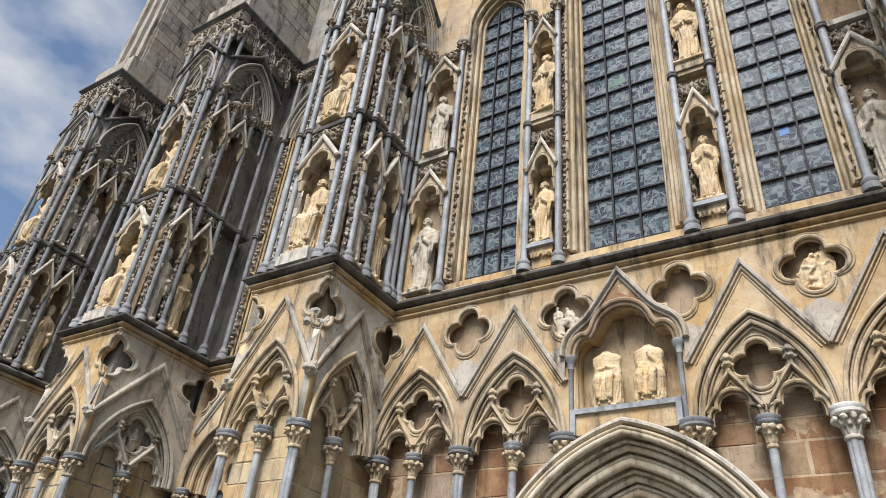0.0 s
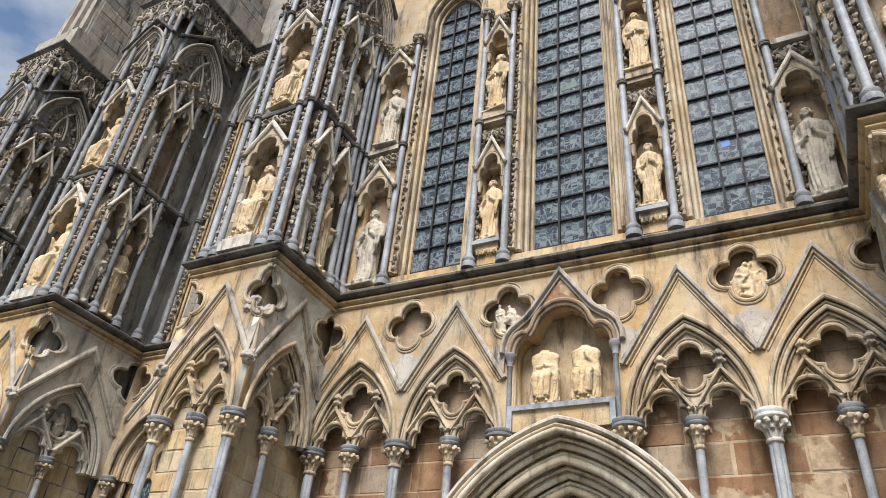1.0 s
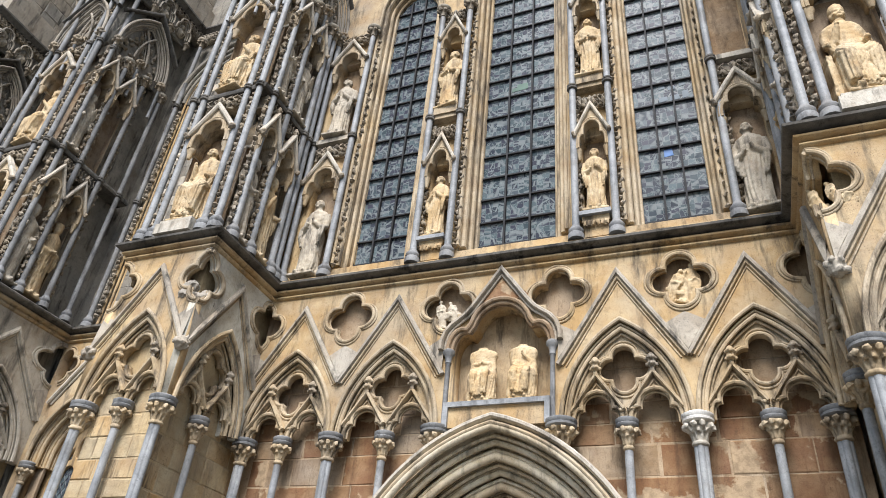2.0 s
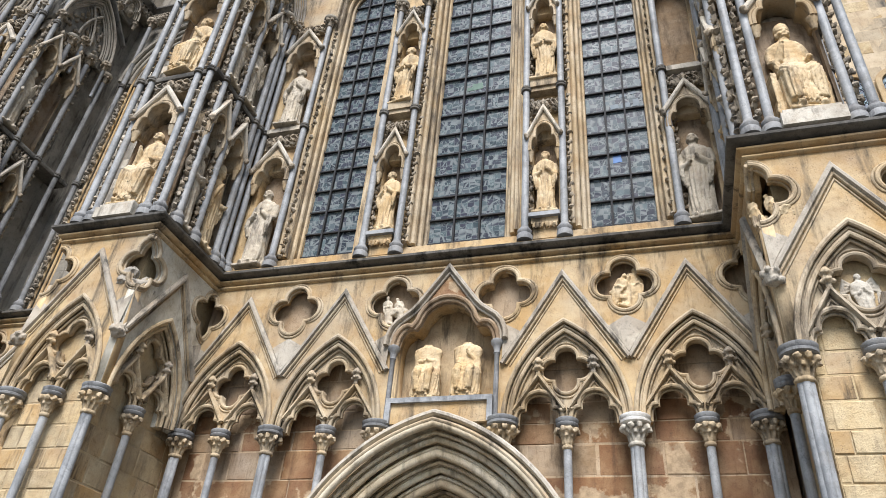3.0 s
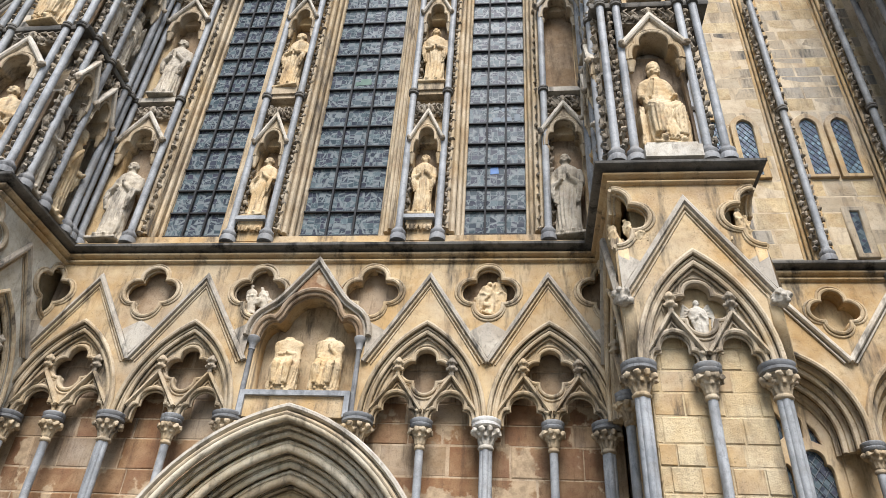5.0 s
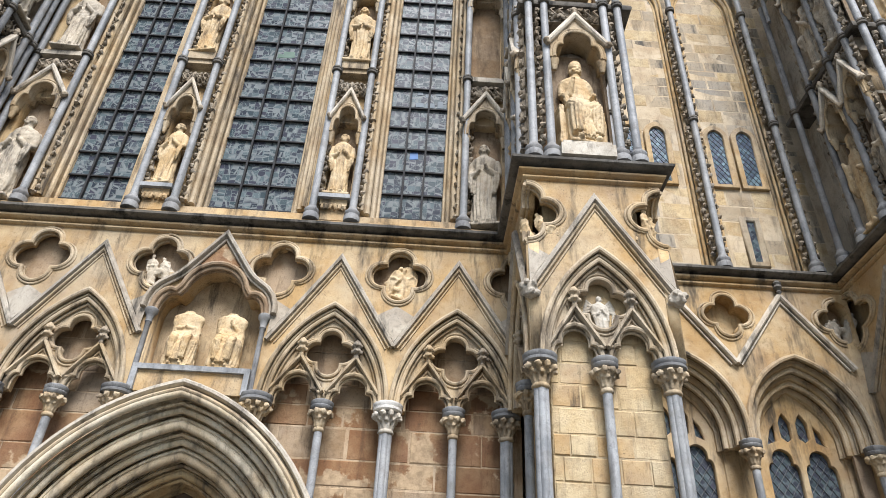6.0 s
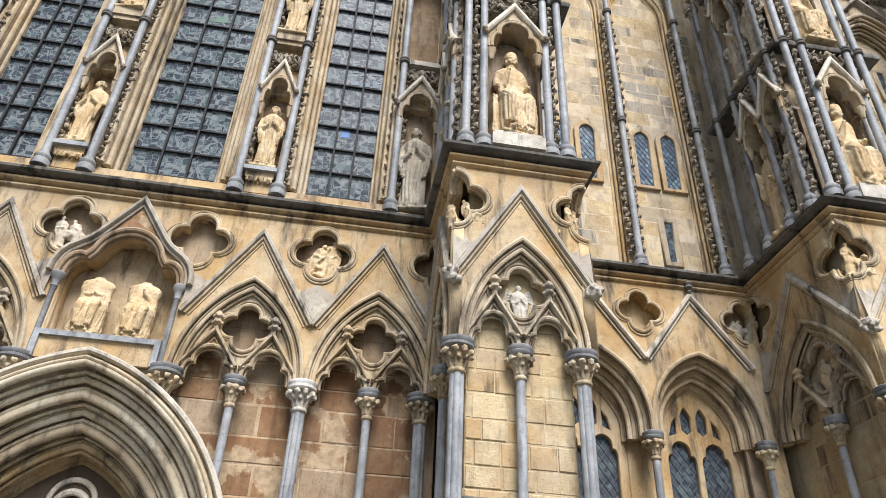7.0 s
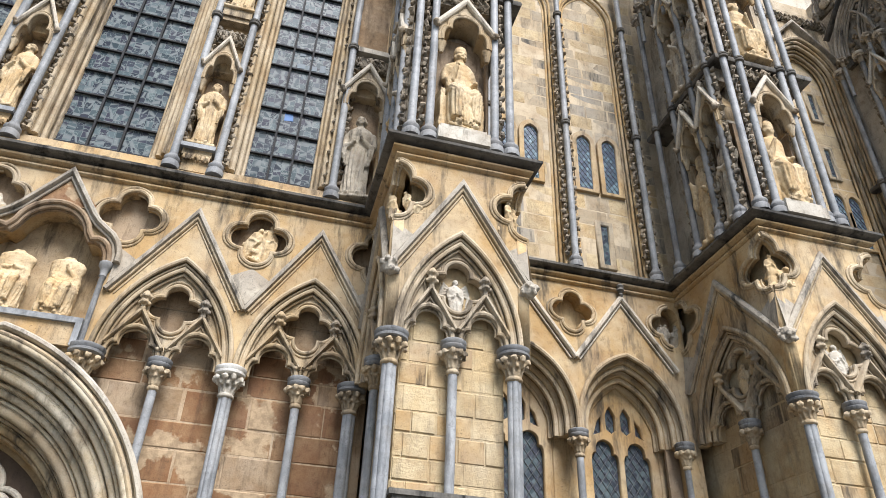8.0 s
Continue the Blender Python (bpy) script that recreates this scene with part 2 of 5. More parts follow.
class Geo:
    """Vertices and faces of one mesh. x to the right, y into the wall, z up."""

    def __init__(self):
        self.v, self.f, self.smooth = [], [], []

    def grid(self, rings, closed_ring=True, caps=False, smooth=True):
        k, base = len(rings[0]), len(self.v)
        for r in rings:
            self.v.extend(r)
        for i in range(len(rings) - 1):
            for j in range(k if closed_ring else k - 1):
                a, c = base + i * k + j, base + i * k + (j + 1) % k
                self.f.append((a, c, c + k, a + k))
                self.smooth.append(smooth)
        if caps:
            self.f.append(tuple(base + j for j in reversed(range(k))))
            self.f.append(tuple(base + (len(rings) - 1) * k + j for j in range(k)))
            self.smooth += [False, False]
        return self

    def lathe(self, profile, at=(0, 0, 0), seg=14, fold=None):
        rings = []
        for r, z in profile:
            rings.append([(at[0] + r * math.cos(2 * math.pi * j / seg), at[1] + r * math.sin(2 * math.pi * j / seg), at[2] + z)
                          for j in range(seg)])
        return self.grid(rings, True, True)

    def sweep(self, path, profile, closed=False, plan=False, caps=True):
        """A moulding along path: (x, z) on a wall face, or (x, y) in plan; profile rows: (sideways, outwards or up)."""
        p, k = [Vector(q) for q in path], len(path)
        rings = []
        for i in range(k):
            d0 = (p[i] - p[i - 1]) if (i or closed) else (p[1] - p[0])
            d1 = (p[(i + 1) % k] - p[i]) if (i < k - 1 or closed) else (p[-1] - p[-2])
            d0, d1 = d0.normalized(), d1.normalized()
            n0, n1 = Vector((-d0.y, d0.x)), Vector((-d1.y, d1.x))
            nn = n0 + n1
            nn = nn.normalized() if nn.length > 1e-6 else n0
            s = 1.0 / max(0.35, nn.dot(n0))
            ring = []
            for a, o in profile:
                q = p[i] + nn * (a * s)
                ring.append((q.x, q.y, o) if plan else (q.x, -o, q.y))
            rings.append(ring)
        if closed:
            rings.append(rings[0])
        return self.grid(rings, True, caps and not closed, False)

    def box(self, lo, hi):
        b = len(self.v)
        x0, y0, z0 = lo
        x1, y1, z1 = hi
        self.v += [(x0, y0, z0), (x1, y0, z0), (x1, y1, z0), (x0, y1, z0), (x0, y0, z1), (x1, y0, z1), (x1, y1, z1), (x0, y1, z1)]
        for f in ((0, 3, 2, 1), (4, 5, 6, 7), (0, 1, 5, 4), (1, 2, 6, 5), (2, 3, 7, 6), (3, 0, 4, 7)):
            self.f.append(tuple(b + i for i in f))
            self.smooth.append(False)
        return self

    def blob(self, at, r, rnd, seg=7, rows=5, rough=0.25):
        rx, ry, rz = (r, r, r) if isinstance(r, (int, float)) else r
        rings = []
        for i in range(rows + 1):
            a = math.pi * (i + 0.02) / (rows + 0.04) - math.pi / 2
            ring = []
            for j in range(seg):
                t = 2 * math.pi * j / seg
                k = 1 + rnd.uniform(-rough, rough)
                ring.append((at[0] + rx * k * math.cos(a) * math.cos(t), at[1] + ry * k * math.cos(a) * math.sin(t), at[2] + rz * k * math.sin(a)))
            rings.append(ring)
        return self.grid(rings, True, True)

    def tube(self, pts, radii, seg=7):
        rings = []
        for i, q in enumerate(pts):
            q = Vector(q)
            d = (Vector(pts[min(i + 1, len(pts) - 1)]) - Vector(pts[max(i - 1, 0)])).normalized()
            a = d.orthogonal().normalized()
            if i:
                a = (prev - d * prev.dot(d)).normalized()
            prev = a
            c = d.cross(a)
            rings.append([tuple(q + (a * math.cos(2 * math.pi * j / seg) + c * math.sin(2 * math.pi * j / seg)) * radii[i]) for j in range(seg)])
        return self.grid(rings, True, True)

    def mesh(self, name):
        me = bpy.data.meshes.new(name)
        me.from_pydata(self.v, [], self.f)
        me.polygons.foreach_set("use_smooth", self.smooth)
        bm = bmesh.new()
        bm.from_mesh(me)
        bmesh.ops.recalc_face_normals(bm, faces=bm.faces)
        bm.to_mesh(me)
        bm.free()
        me.set_sharp_from_angle(angle=radians(42))
        me.update()
        return me


def plate(outline, holes, front, back, bevel=0.012):
    """A flat slab in a wall plane, outline and holes as (x, z), with rounded arrises."""
    cu = bpy.data.curves.new("plate", "CURVE")
    cu.dimensions, cu.fill_mode = "2D", "BOTH"
    cu.extrude, cu.bevel_depth, cu.bevel_resolution = abs(back - front) / 2 - bevel, bevel, 0
    for loop in (outline, *holes):
        s = cu.splines.new("POLY")
        s.points.add(len(loop) - 1)
        for pt, (x, z) in zip(s.points, loop):
            pt.co = (x, z, 0, 1)
        s.use_cyclic_u = True
    ob = bpy.data.objects.new("plate", cu)
    scene.collection.objects.link(ob)
    me = bpy.data.meshes.new_from_object(ob.evaluated_get(bpy.context.evaluated_depsgraph_get()))
    bpy.data.objects.remove(ob)
    bpy.data.curves.remove(cu)
    me.transform(Matrix.Translation((0, (front + back) / 2, 0)) @ Matrix.Rotation(radians(90), 4, "X"))
    me.materials.clear()
    return me


def part(name, data, material, parent=None, label="", m=None):
    me = data.mesh(name) if isinstance(data, Geo) else data
    if not me.materials:
        me.materials.append(material)
    ob = new(name, me)
    ob.parent = parent
    if m is not None:
        ob.matrix_basis = m
    if label:
        tagged(ob, label)
    return ob


def thing(name, label, category, group="", kind="", m=None):
    ob = new(name)
    tagged(ob, label, category, group, kind)
    if m is not None:
        ob.matrix_basis = m
    return ob


def fused(geo, name, voxel=0.02, worn=0.9):
    """The pieces of a carving melted into one skin."""
    ob = bpy.data.objects.new("carving", geo.mesh("carving"))
    scene.collection.objects.link(ob)
    md = ob.modifiers.new("melt", "REMESH")
    md.mode, md.voxel_size, md.use_smooth_shade = "VOXEL", voxel, True
    me = bpy.data.meshes.new_from_object(ob.evaluated_get(bpy.context.evaluated_depsgraph_get()))
    raw = ob.data
    bpy.data.objects.remove(ob)
    bpy.data.meshes.remove(raw)
    me.name = name
    n = len(me.vertices)        # chipped and weathered skin
    co, no = np.empty(n * 3), np.empty(n * 3)
    me.vertices.foreach_get("co", co)
    me.vertex_normals.foreach_get("vector", no)
    p = co.reshape(-1, 3)
    bump = np.zeros(n)
    for f, a in ((23, 0.35), (51, 0.3), (97, 0.25)):
        bump += a * np.sin(p[:, 0] * f + 3 * np.sin(p[:, 2] * f * 0.7)) * np.sin(p[:, 1] * f * 1.1 + 2) * np.sin(p[:, 2] * f * 0.8 + 2 * np.sin(p[:, 0] * f * 0.6))
    me.vertices.foreach_set("co", (p + no.reshape(-1, 3) * (bump * voxel * worn)[:, None]).ravel())
    return me


def pointed(a, h, n=9, z0=0.0, x0=0.0):
    """The curve of a pointed arch from its right springing over the apex to the left one."""
    R = (a * a + h * h) / (2 * a)
    top = math.asin(min(1.0, h / R))
    right = [(x0 + a - R + R * math.cos(top * i / n), z0 + R * math.sin(top * i / n)) for i in range(n + 1)]
    return right + [(2 * x0 - x, z) for x, z in reversed(right[:-1])]


def foil(x0, z0, size, lobes=4, a0=0.0, a1=2 * math.pi, n=48, turn=0.0):
    """A quatrefoil or trefoil outline of half-width size, between two angles."""
    d, r = size * 0.52, size * 0.48
    pts = []
    for i in range(n + 1):
        t = a0 + (a1 - a0) * i / n
        phi = (t - turn + math.pi / lobes) % (2 * math.pi / lobes) - math.pi / lobes
        rr = d * math.cos(phi) + math.sqrt(max(0.0, r * r - (d * math.sin(phi)) ** 2))
        pts.append((x0 + rr * math.cos(t), z0 + rr * math.sin(t)))
    return pts


def trefoil_arch(a, h, n=7, z0=0.0, x0=0.0):
    """A cusped arch from the right springing to the left one: side lobes and a pointed top lobe."""
    def bend(p, c, q):
        return [tuple((1 - t) ** 2 * u + 2 * t * (1 - t) * v + t * t * w for u, v, w in zip(p, c, q)) for t in np.linspace(0, 1, n + 1)]
    cusp = (a * 0.66, h * 0.5)
    right = bend((a, 0.0), (a * 1.04, h * 0.52), cusp) + bend(cusp, (a * 0.74, h * 0.94), (0.0, h))[1:]
    full = right + [(-x, z) for x, z in reversed(right[:-1])]
    return [(float(x0 + x), float(z0 + z)) for x, z in full]


def roll(r, out=0.0, k=8, side=0.0):
    """A round moulding's section."""
    return [(side + r * math.cos(2 * math.pi * i / k), out + r * math.sin(2 * math.pi * i / k)) for i in range(k)]


def bar(w, out0, out1):
    return [(-w / 2, out0), (w / 2, out0), (w / 2, out1 * 0.8 + out0 * 0.2), (w * 0.22, out1), (-w * 0.22, out1), (-w / 2, out1 * 0.8 + out0 * 0.2)]


SPRING, STRING = 5.15, 8.3
DEEP = 0.42       # how far the arcade's openings go back
LIFT = 0.1        # the capitals' tops above the springing
CORE = 0.27       # the buttress walls behind their arches

# ---------------------------------------------------------------- ground and masses


def solid(name, lo, hi, material, label):
    ob = part(name, Geo().box(lo, hi), material)
    return tagged(ob, label, "wall", "", "structure")


tagged(part("ground", Geo().box((-900, -900, -0.3), (900, 900, 0.0)), GROUND), "worn grey stone paving before the church front", "ground", "", "structure")
B_IN, B_OUT, B_FRONT, BAY = 4.62, 6.52, -1.93, 0.60      # buttress faces and the side bays' plane
B2_IN, B2_OUT = 10.5, 12.55
B3_IN, B3_OUT = 16.3, 18.4
TOP = 19.1

# lower walls behind the arcade
door_hole = pointed(2.05, 2.7, 12, 2.4)
low = part("wall_center_lower", plate([(B_IN + 0.2, 0), (B_IN + 0.2, STRING), (-B_IN - 0.2, STRING), (-B_IN - 0.2, 0), (-2.05, 0)] + list(reversed(door_hole)) + [(2.05, 0)], [], DEEP, 1.5), RUST_WALL)
tagged(low, "rust-stained stone wall behind the arcade, pierced by the doorway", "wall", "", "structure")
for sx, side in ((-1, "left"), (1, "right")):
    for k, (a, c, top) in enumerate(((B_IN, B_OUT, 26.0), (B2_IN, B2_OUT, TOP), (B3_IN, B3_OUT, TOP))):
        x0, x1 = sorted((sx * (a + CORE), sx * (c - CORE)))
        m = SOOTED if (sx < 0 and k) else ASHLAR
        solid("wall_buttress_%s_%d_lower" % (side, k), (x0, B_FRONT + CORE, 0), (x1, 2.0, STRING), m, "ashlar core of a projecting buttress")
        solid("wall_buttress_%s_%d_upper" % (side, k), (sx * (a + 0.42) if sx > 0 else -c + 0.42, B_FRONT + 0.42, STRING), (sx * (c - (0.5, 0.72, 0.42)[k]) if sx > 0 else -a - 0.42, 2.0, top), SOOTED if (sx < 0 and k) else GREY, "weathered grey core of a buttress above the string course")
    for k, (a, c) in enumerate(((B_OUT, B2_IN), (B2_OUT, B3_IN))):
        x0, x1 = sorted((sx * (a - DEEP), sx * (c + DEEP)))
        solid("wall_bay_%s_%d_lower" % (side, k), (x0, BAY + 0.75, 0), (x1, 2.2, STRING), OCHRE, "stone wall of a side bay behind its arches")
        solid("wall_bay_%s_%d_upper" % (side, k), (x0, BAY + 0.3, STRING), (x1, 2.2, TOP), SOOTED if sx < 0 else MORTAR, "tall ashlar wall of a side bay")
# tower stage set back above the left bays, with its own slimmer buttresses
solid("wall_tower_stage", (-17.9, 0.9, TOP), (-9.4, 6.0, 36.0), SOOTED, "plain grey upper stage of a tower")
for a, c in ((B2_IN, B2_OUT), (B3_IN, B3_OUT)):
    g = Geo().box((-c + 0.25, -1.45, TOP), (-a - 0.25, 1.2, 36.0)).box((-c + 0.02, B_FRONT + 0.1, TOP), (-a - 0.02, 1.2, TOP + 1.0))
    for x in (-c + 0.45, -(a + c) / 2, -a - 0.45):
        g.box((x - 0.12, -1.6, TOP + 1.0), (x + 0.12, -1.4, 36.0))
    tb = part("wall_tower_buttress", g, TOWER)
    tagged(tb, "plain stepped grey buttress of the tower stage", "wall", "", "structure")
for x in (-15.6, -14.6, -13.6):
    tp = part("wall_tower_pilaster", Geo().box((x - 0.22, 0.55, TOP), (x + 0.22, 1.0, 36.0)).box((x - 0.3, 0.45, TOP), (x + 0.3, 1.0, TOP + 1.6)), TOWER)
    tagged(tp, "grey stepped pilaster strip of the tower stage", "wall", "", "structure")
solid("wall_closing_right", (13.0, 1.2, 0), (22.0, 2.4, 24.0), GREY, "plain stone wall further along the front")

# string course, following the buttresses in plan
under = [(0.0, -0.30), (0.035, -0.29), (0.055, -0.262), (0.05, -0.235), (0.02, -0.222), (0.015, -0.205), (0.07, -0.19), (0.105, -0.165), (0.11, -0.14), (0.09, -0.118)]
nose = [(0.055, -0.117), (0.05, -0.095), (0.10, -0.085), (0.185, -0.07), (0.215, -0.045), (0.22, -0.005), (0.19, 0.02), (0.10, 0.05), (0.0, 0.12)]
plan = [(-B3_OUT - 3, BAY), (-B3_OUT, BAY), (-B3_OUT, B_FRONT), (-B3_IN, B_FRONT), (-B3_IN, BAY), (-B2_OUT, BAY), (-B2_OUT, B_FRONT), (-B2_IN, B_FRONT), (-B2_IN, BAY),
        (-B_OUT, BAY), (-B_OUT, B_FRONT), (-B_IN, B_FRONT), (-B_IN, 0), (B_IN, 0), (B_IN, B_FRONT), (B_OUT, B_FRONT), (B_OUT, BAY),
        (B2_IN, BAY), (B2_IN, B_FRONT), (B2_OUT, B_FRONT), (B2_OUT, BAY), (B2_OUT + 6, BAY)]
lower = [(-a, STRING + z) for a, z in under] + [(0.4, STRING - 0.118), (0.4, STRING - 0.30)]
upper = [(-a, STRING + z) for a, z in nose] + [(0.4, STRING + 0.12), (0.4, STRING - 0.117)]
for nm, section, mat, lab in (("trim_string_course_lower", lower, OCHRE, "ochre moulded underside of the string course"), ("trim_string_course", upper, BLACKENED, "blackened stone string course around the buttresses")):
    tagged(part(nm, Geo().sweep(plan, section, False, True), mat), lab, "string course", "", "structure")

# ---------------------------------------------------------------- the arcade of gabled arches


def gabled_arch(OCHRE, CREAM, COPING, label, A=0.92):
    """One bay of the arcade: pierced spandrel, gable, moulded arch of half-width A, tracery with two small cusped arches."""
    t = thing("gabled_arch", label, "arch", "arcade of gabled arches")
    W, H = 0.95, STRING - SPRING - 0.22
    Z, top = LIFT, 1.72 - LIFT          # springing and rise of the arch
    q_ = A / 0.92
    arch = pointed(A, top, 12, Z)
    nR = foil(W, 2.3, 0.465, 4, math.pi / 2, 3 * math.pi / 2, 28)
    nL = foil(-W, 2.3, 0.465, 4, -math.pi / 2, math.pi / 2, 28)
    out = [(W, Z)] + list(reversed(nR)) + [(W, H), (-W, H)] + list(reversed(nL)) + [(-W, Z)] + list(reversed(arch))
    part("spandrel", plate(out, [], 0.0, 0.15), OCHRE, t)
    if A > 0.9:
        # backing close behind the foils; its dark brown stands in for recess shade
        part("backing", plate([(W, 1.78), (W, H), (-W, H), (-W, 1.78)], [], 0.21, 0.26, 0.004), BROWN, t, "brown stone behind the quatrefoils, recess shade in its colour")
    rolls = Geo()
    for off, r, w in ((0.0, 0.036, 0.03), (0.05, 0.018, -0.02), (0.095, 0.034, -0.04), (0.142, 0.02, -0.095)):
        rolls.sweep(pointed(A - off * q_, top - off * 1.45, 14, Z), roll(r, w))
    part("arch_moulding", rolls, CREAM, t, "pale rolled arch moulding")
    part("arch_hollow", Geo().sweep(pointed(A - 0.1 * q_, top - 0.14, 14, Z), [(-0.06, -0.24), (0.1, -0.15), (0.1, -0.27), (-0.06, -0.27)]), OCHRE, t)
    part("gable_moulding", Geo().sweep([(W, 1.03), (0, 2.57), (-W, 1.03)], [(-0.045, -0.03), (0.04, -0.03), (0.04, 0.035), (0.022, 0.085), (-0.012, 0.085), (-0.045, 0.05)]), COPING, t, "grey weathered gable coping")
    fillet = Geo().sweep([(W - 0.06, 1.02), (0, 2.475), (-W + 0.06, 1.02)], roll(0.024, 0.022, 6))
    part("gable_fillet", fillet.sweep([(W - 0.115, 1.0), (0, 2.385), (-W + 0.115, 1.0)], roll(0.014, 0.006, 6)), CREAM, t)
    for sx in (-1, 1):
        slope = Geo().grid([[(sx * W, -0.075, 1.1), (sx * W, 0.03, 1.1)], [(sx * (W - 0.14), -0.035, 1.36), (sx * (W - 0.14), 0.03, 1.36)], [(sx * (W - 0.28), -0.004, 1.58), (sx * (W - 0.28), 0.03, 1.58)],
                            [(sx * (W - 0.15), -0.004, 1.66), (sx * (W - 0.15), 0.03, 1.66)], [(sx * W, -0.004, 1.75), (sx * W, 0.03, 1.75)]], False, False, False)
        slope.f.append((0, 2, 4, 6, 8))
        slope.smooth.append(False)
        part("wash", slope, WASH, t, "pale grey sloping weathering")
    for x, nn in ((W, nR), (-W, nL)):
        rim = Geo()
        for k, r, o in ((0.94, 0.018, -0.05), (1.03, 0.034, 0.012), (1.15, 0.02, 0.004)):
            rim.sweep([(x + (px - x) * k, 2.3 + (pz - 2.3) * k) for px, pz in nn], roll(r, o))
        part("quatrefoil_rim", rim, CREAM, t)
    # tracery plate set back in the arch
    c_, w_ = 0.41 * q_, 0.34 * q_
    small = [trefoil_arch(w_, 0.5, 6, Z, sx * c_) for sx in (1, -1)]
    outer = pointed(0.87 * q_, top - 0.1, 14, Z)
    e_ = 0.87 * q_
    tr_out = outer + [(-e_, Z), (-c_ - w_, Z)] + list(reversed(small[1])) + [(-0.06, Z), (0.06, Z)] + list(reversed(small[0])) + [(c_ + w_, Z)]
    part("tracery", plate(tr_out, [foil(0, 0.95, 0.365)], 0.13, 0.24), CREAM, t)
    part("tracery_rim", Geo().sweep(foil(0, 0.95, 0.385)[:-1], roll(0.03, -0.12), True).sweep(foil(0, 0.95, 0.45)[:-1], roll(0.017, -0.127), True), CREAM, t)
    rnd = random.Random(5)
    for sx in (1, -1):
        x = sx * c_
        gable = Geo().sweep([(x + w_ + 0.04, Z + 0.2), (x, 0.86), (x - w_ - 0.04, Z + 0.2)], bar(0.055, -0.14, -0.02))
        gable.sweep([(x + w_ - 0.05, Z + 0.24), (x, 0.74), (x - w_ + 0.05, Z + 0.24)], roll(0.016, -0.115, 6))
        gable.sweep(trefoil_arch(w_ + 0.012, 0.515, 6, Z, x), roll(0.034, -0.1)).sweep(trefoil_arch(w_ - 0.035, 0.465, 6, Z, x), roll(0.018, -0.15))
        a = part("small_gable", gable, CREAM, t)
        fin = Geo().lathe([(0.028, 0), (0.042, 0.05), (0.03, 0.08), (0.07, 0.14), (0.05, 0.19), (0.075, 0.24), (0.05, 0.29), (0.012, 0.33)], (x, 0.05, 0.82), 8)
        for k in range(8):
            fin.blob((x + 0.066 * math.cos(k * 1.57), 0.05 + 0.066 * math.sin(k * 1.57), 0.95 + 0.1 * (k // 4)), 0.034, rnd, 5, 3)
        part("finial", fused(fin, "finial", 0.012), FOLIAGE if sx > 0 else CREAM, a)
        for k in (-1, 1):
            knob = Geo()
            for n in range(4):
                knob.blob((x + k * (w_ + 0.01) + rnd.uniform(-0.02, 0.02), 0.08 + rnd.uniform(-0.02, 0.02), Z + 0.22 + rnd.uniform(-0.025, 0.025)), 0.034, rnd, 6, 4, 0.3)
            part("boss", fused(knob, "boss", 0.01, 0.5), CREAM, a)
    return t


ARCH = gabled_arch(OCHRE, CREAM, WASH, "carved ochre limestone gabled arch with a quatrefoil over two cusped arches")
B_ARCH = gabled_arch(OCHRE, CREAM, WASH, "carved ochre limestone gabled arch on a buttress face", 0.82)
GREY_ARCH = gabled_arch(GREY, GREY, GREY, "carved grey limestone gabled arch with quatrefoil over two cusped arches", 0.82)
PALE_ARCH = gabled_arch(LICHEN, CREAM, WASH, "carved limestone gabled arch with pale lichen-grey wall", 0.82)
placed = [(ARCH, x, 0, 0, 1) for x in (-3.8, -1.9, 1.9, 3.8)]
for sx in (-1, 1):
    for k, (a, c) in enumerate(((B_IN, B_OUT), (B2_IN, B2_OUT), (B3_IN, B3_OUT))):
        mid, wid = sx * (a + c) / 2, c - a
        placed.append((GREY_ARCH if k == 2 and sx < 0 else B_ARCH, mid, B_FRONT, 0, wid / 1.9))
        inner = 0.0 if k == 0 else BAY
        for face, far in ((a, inner), (c, BAY)):
            ang = 90 if (face == c) == (sx > 0) else -90
            placed.append((GREY_ARCH if k > 0 and sx < 0 else PALE_ARCH if sx < 0 and face == a else B_ARCH, sx * face, (B_FRONT + far) / 2, ang, (far - B_FRONT) / 1.9))
stood = set()
for first, x, y, ang, k in placed:
    m = pose(x, y, SPRING, 0, 0, ang) @ Matrix.Diagonal((k, 1, 1, 1))
    if first.name in stood:
        copy_thing(first, m @ Matrix.Diagonal((*[1 / v for v in first.scale], 1)))
    else:
        first.matrix_basis = m
        stood.add(first.name)


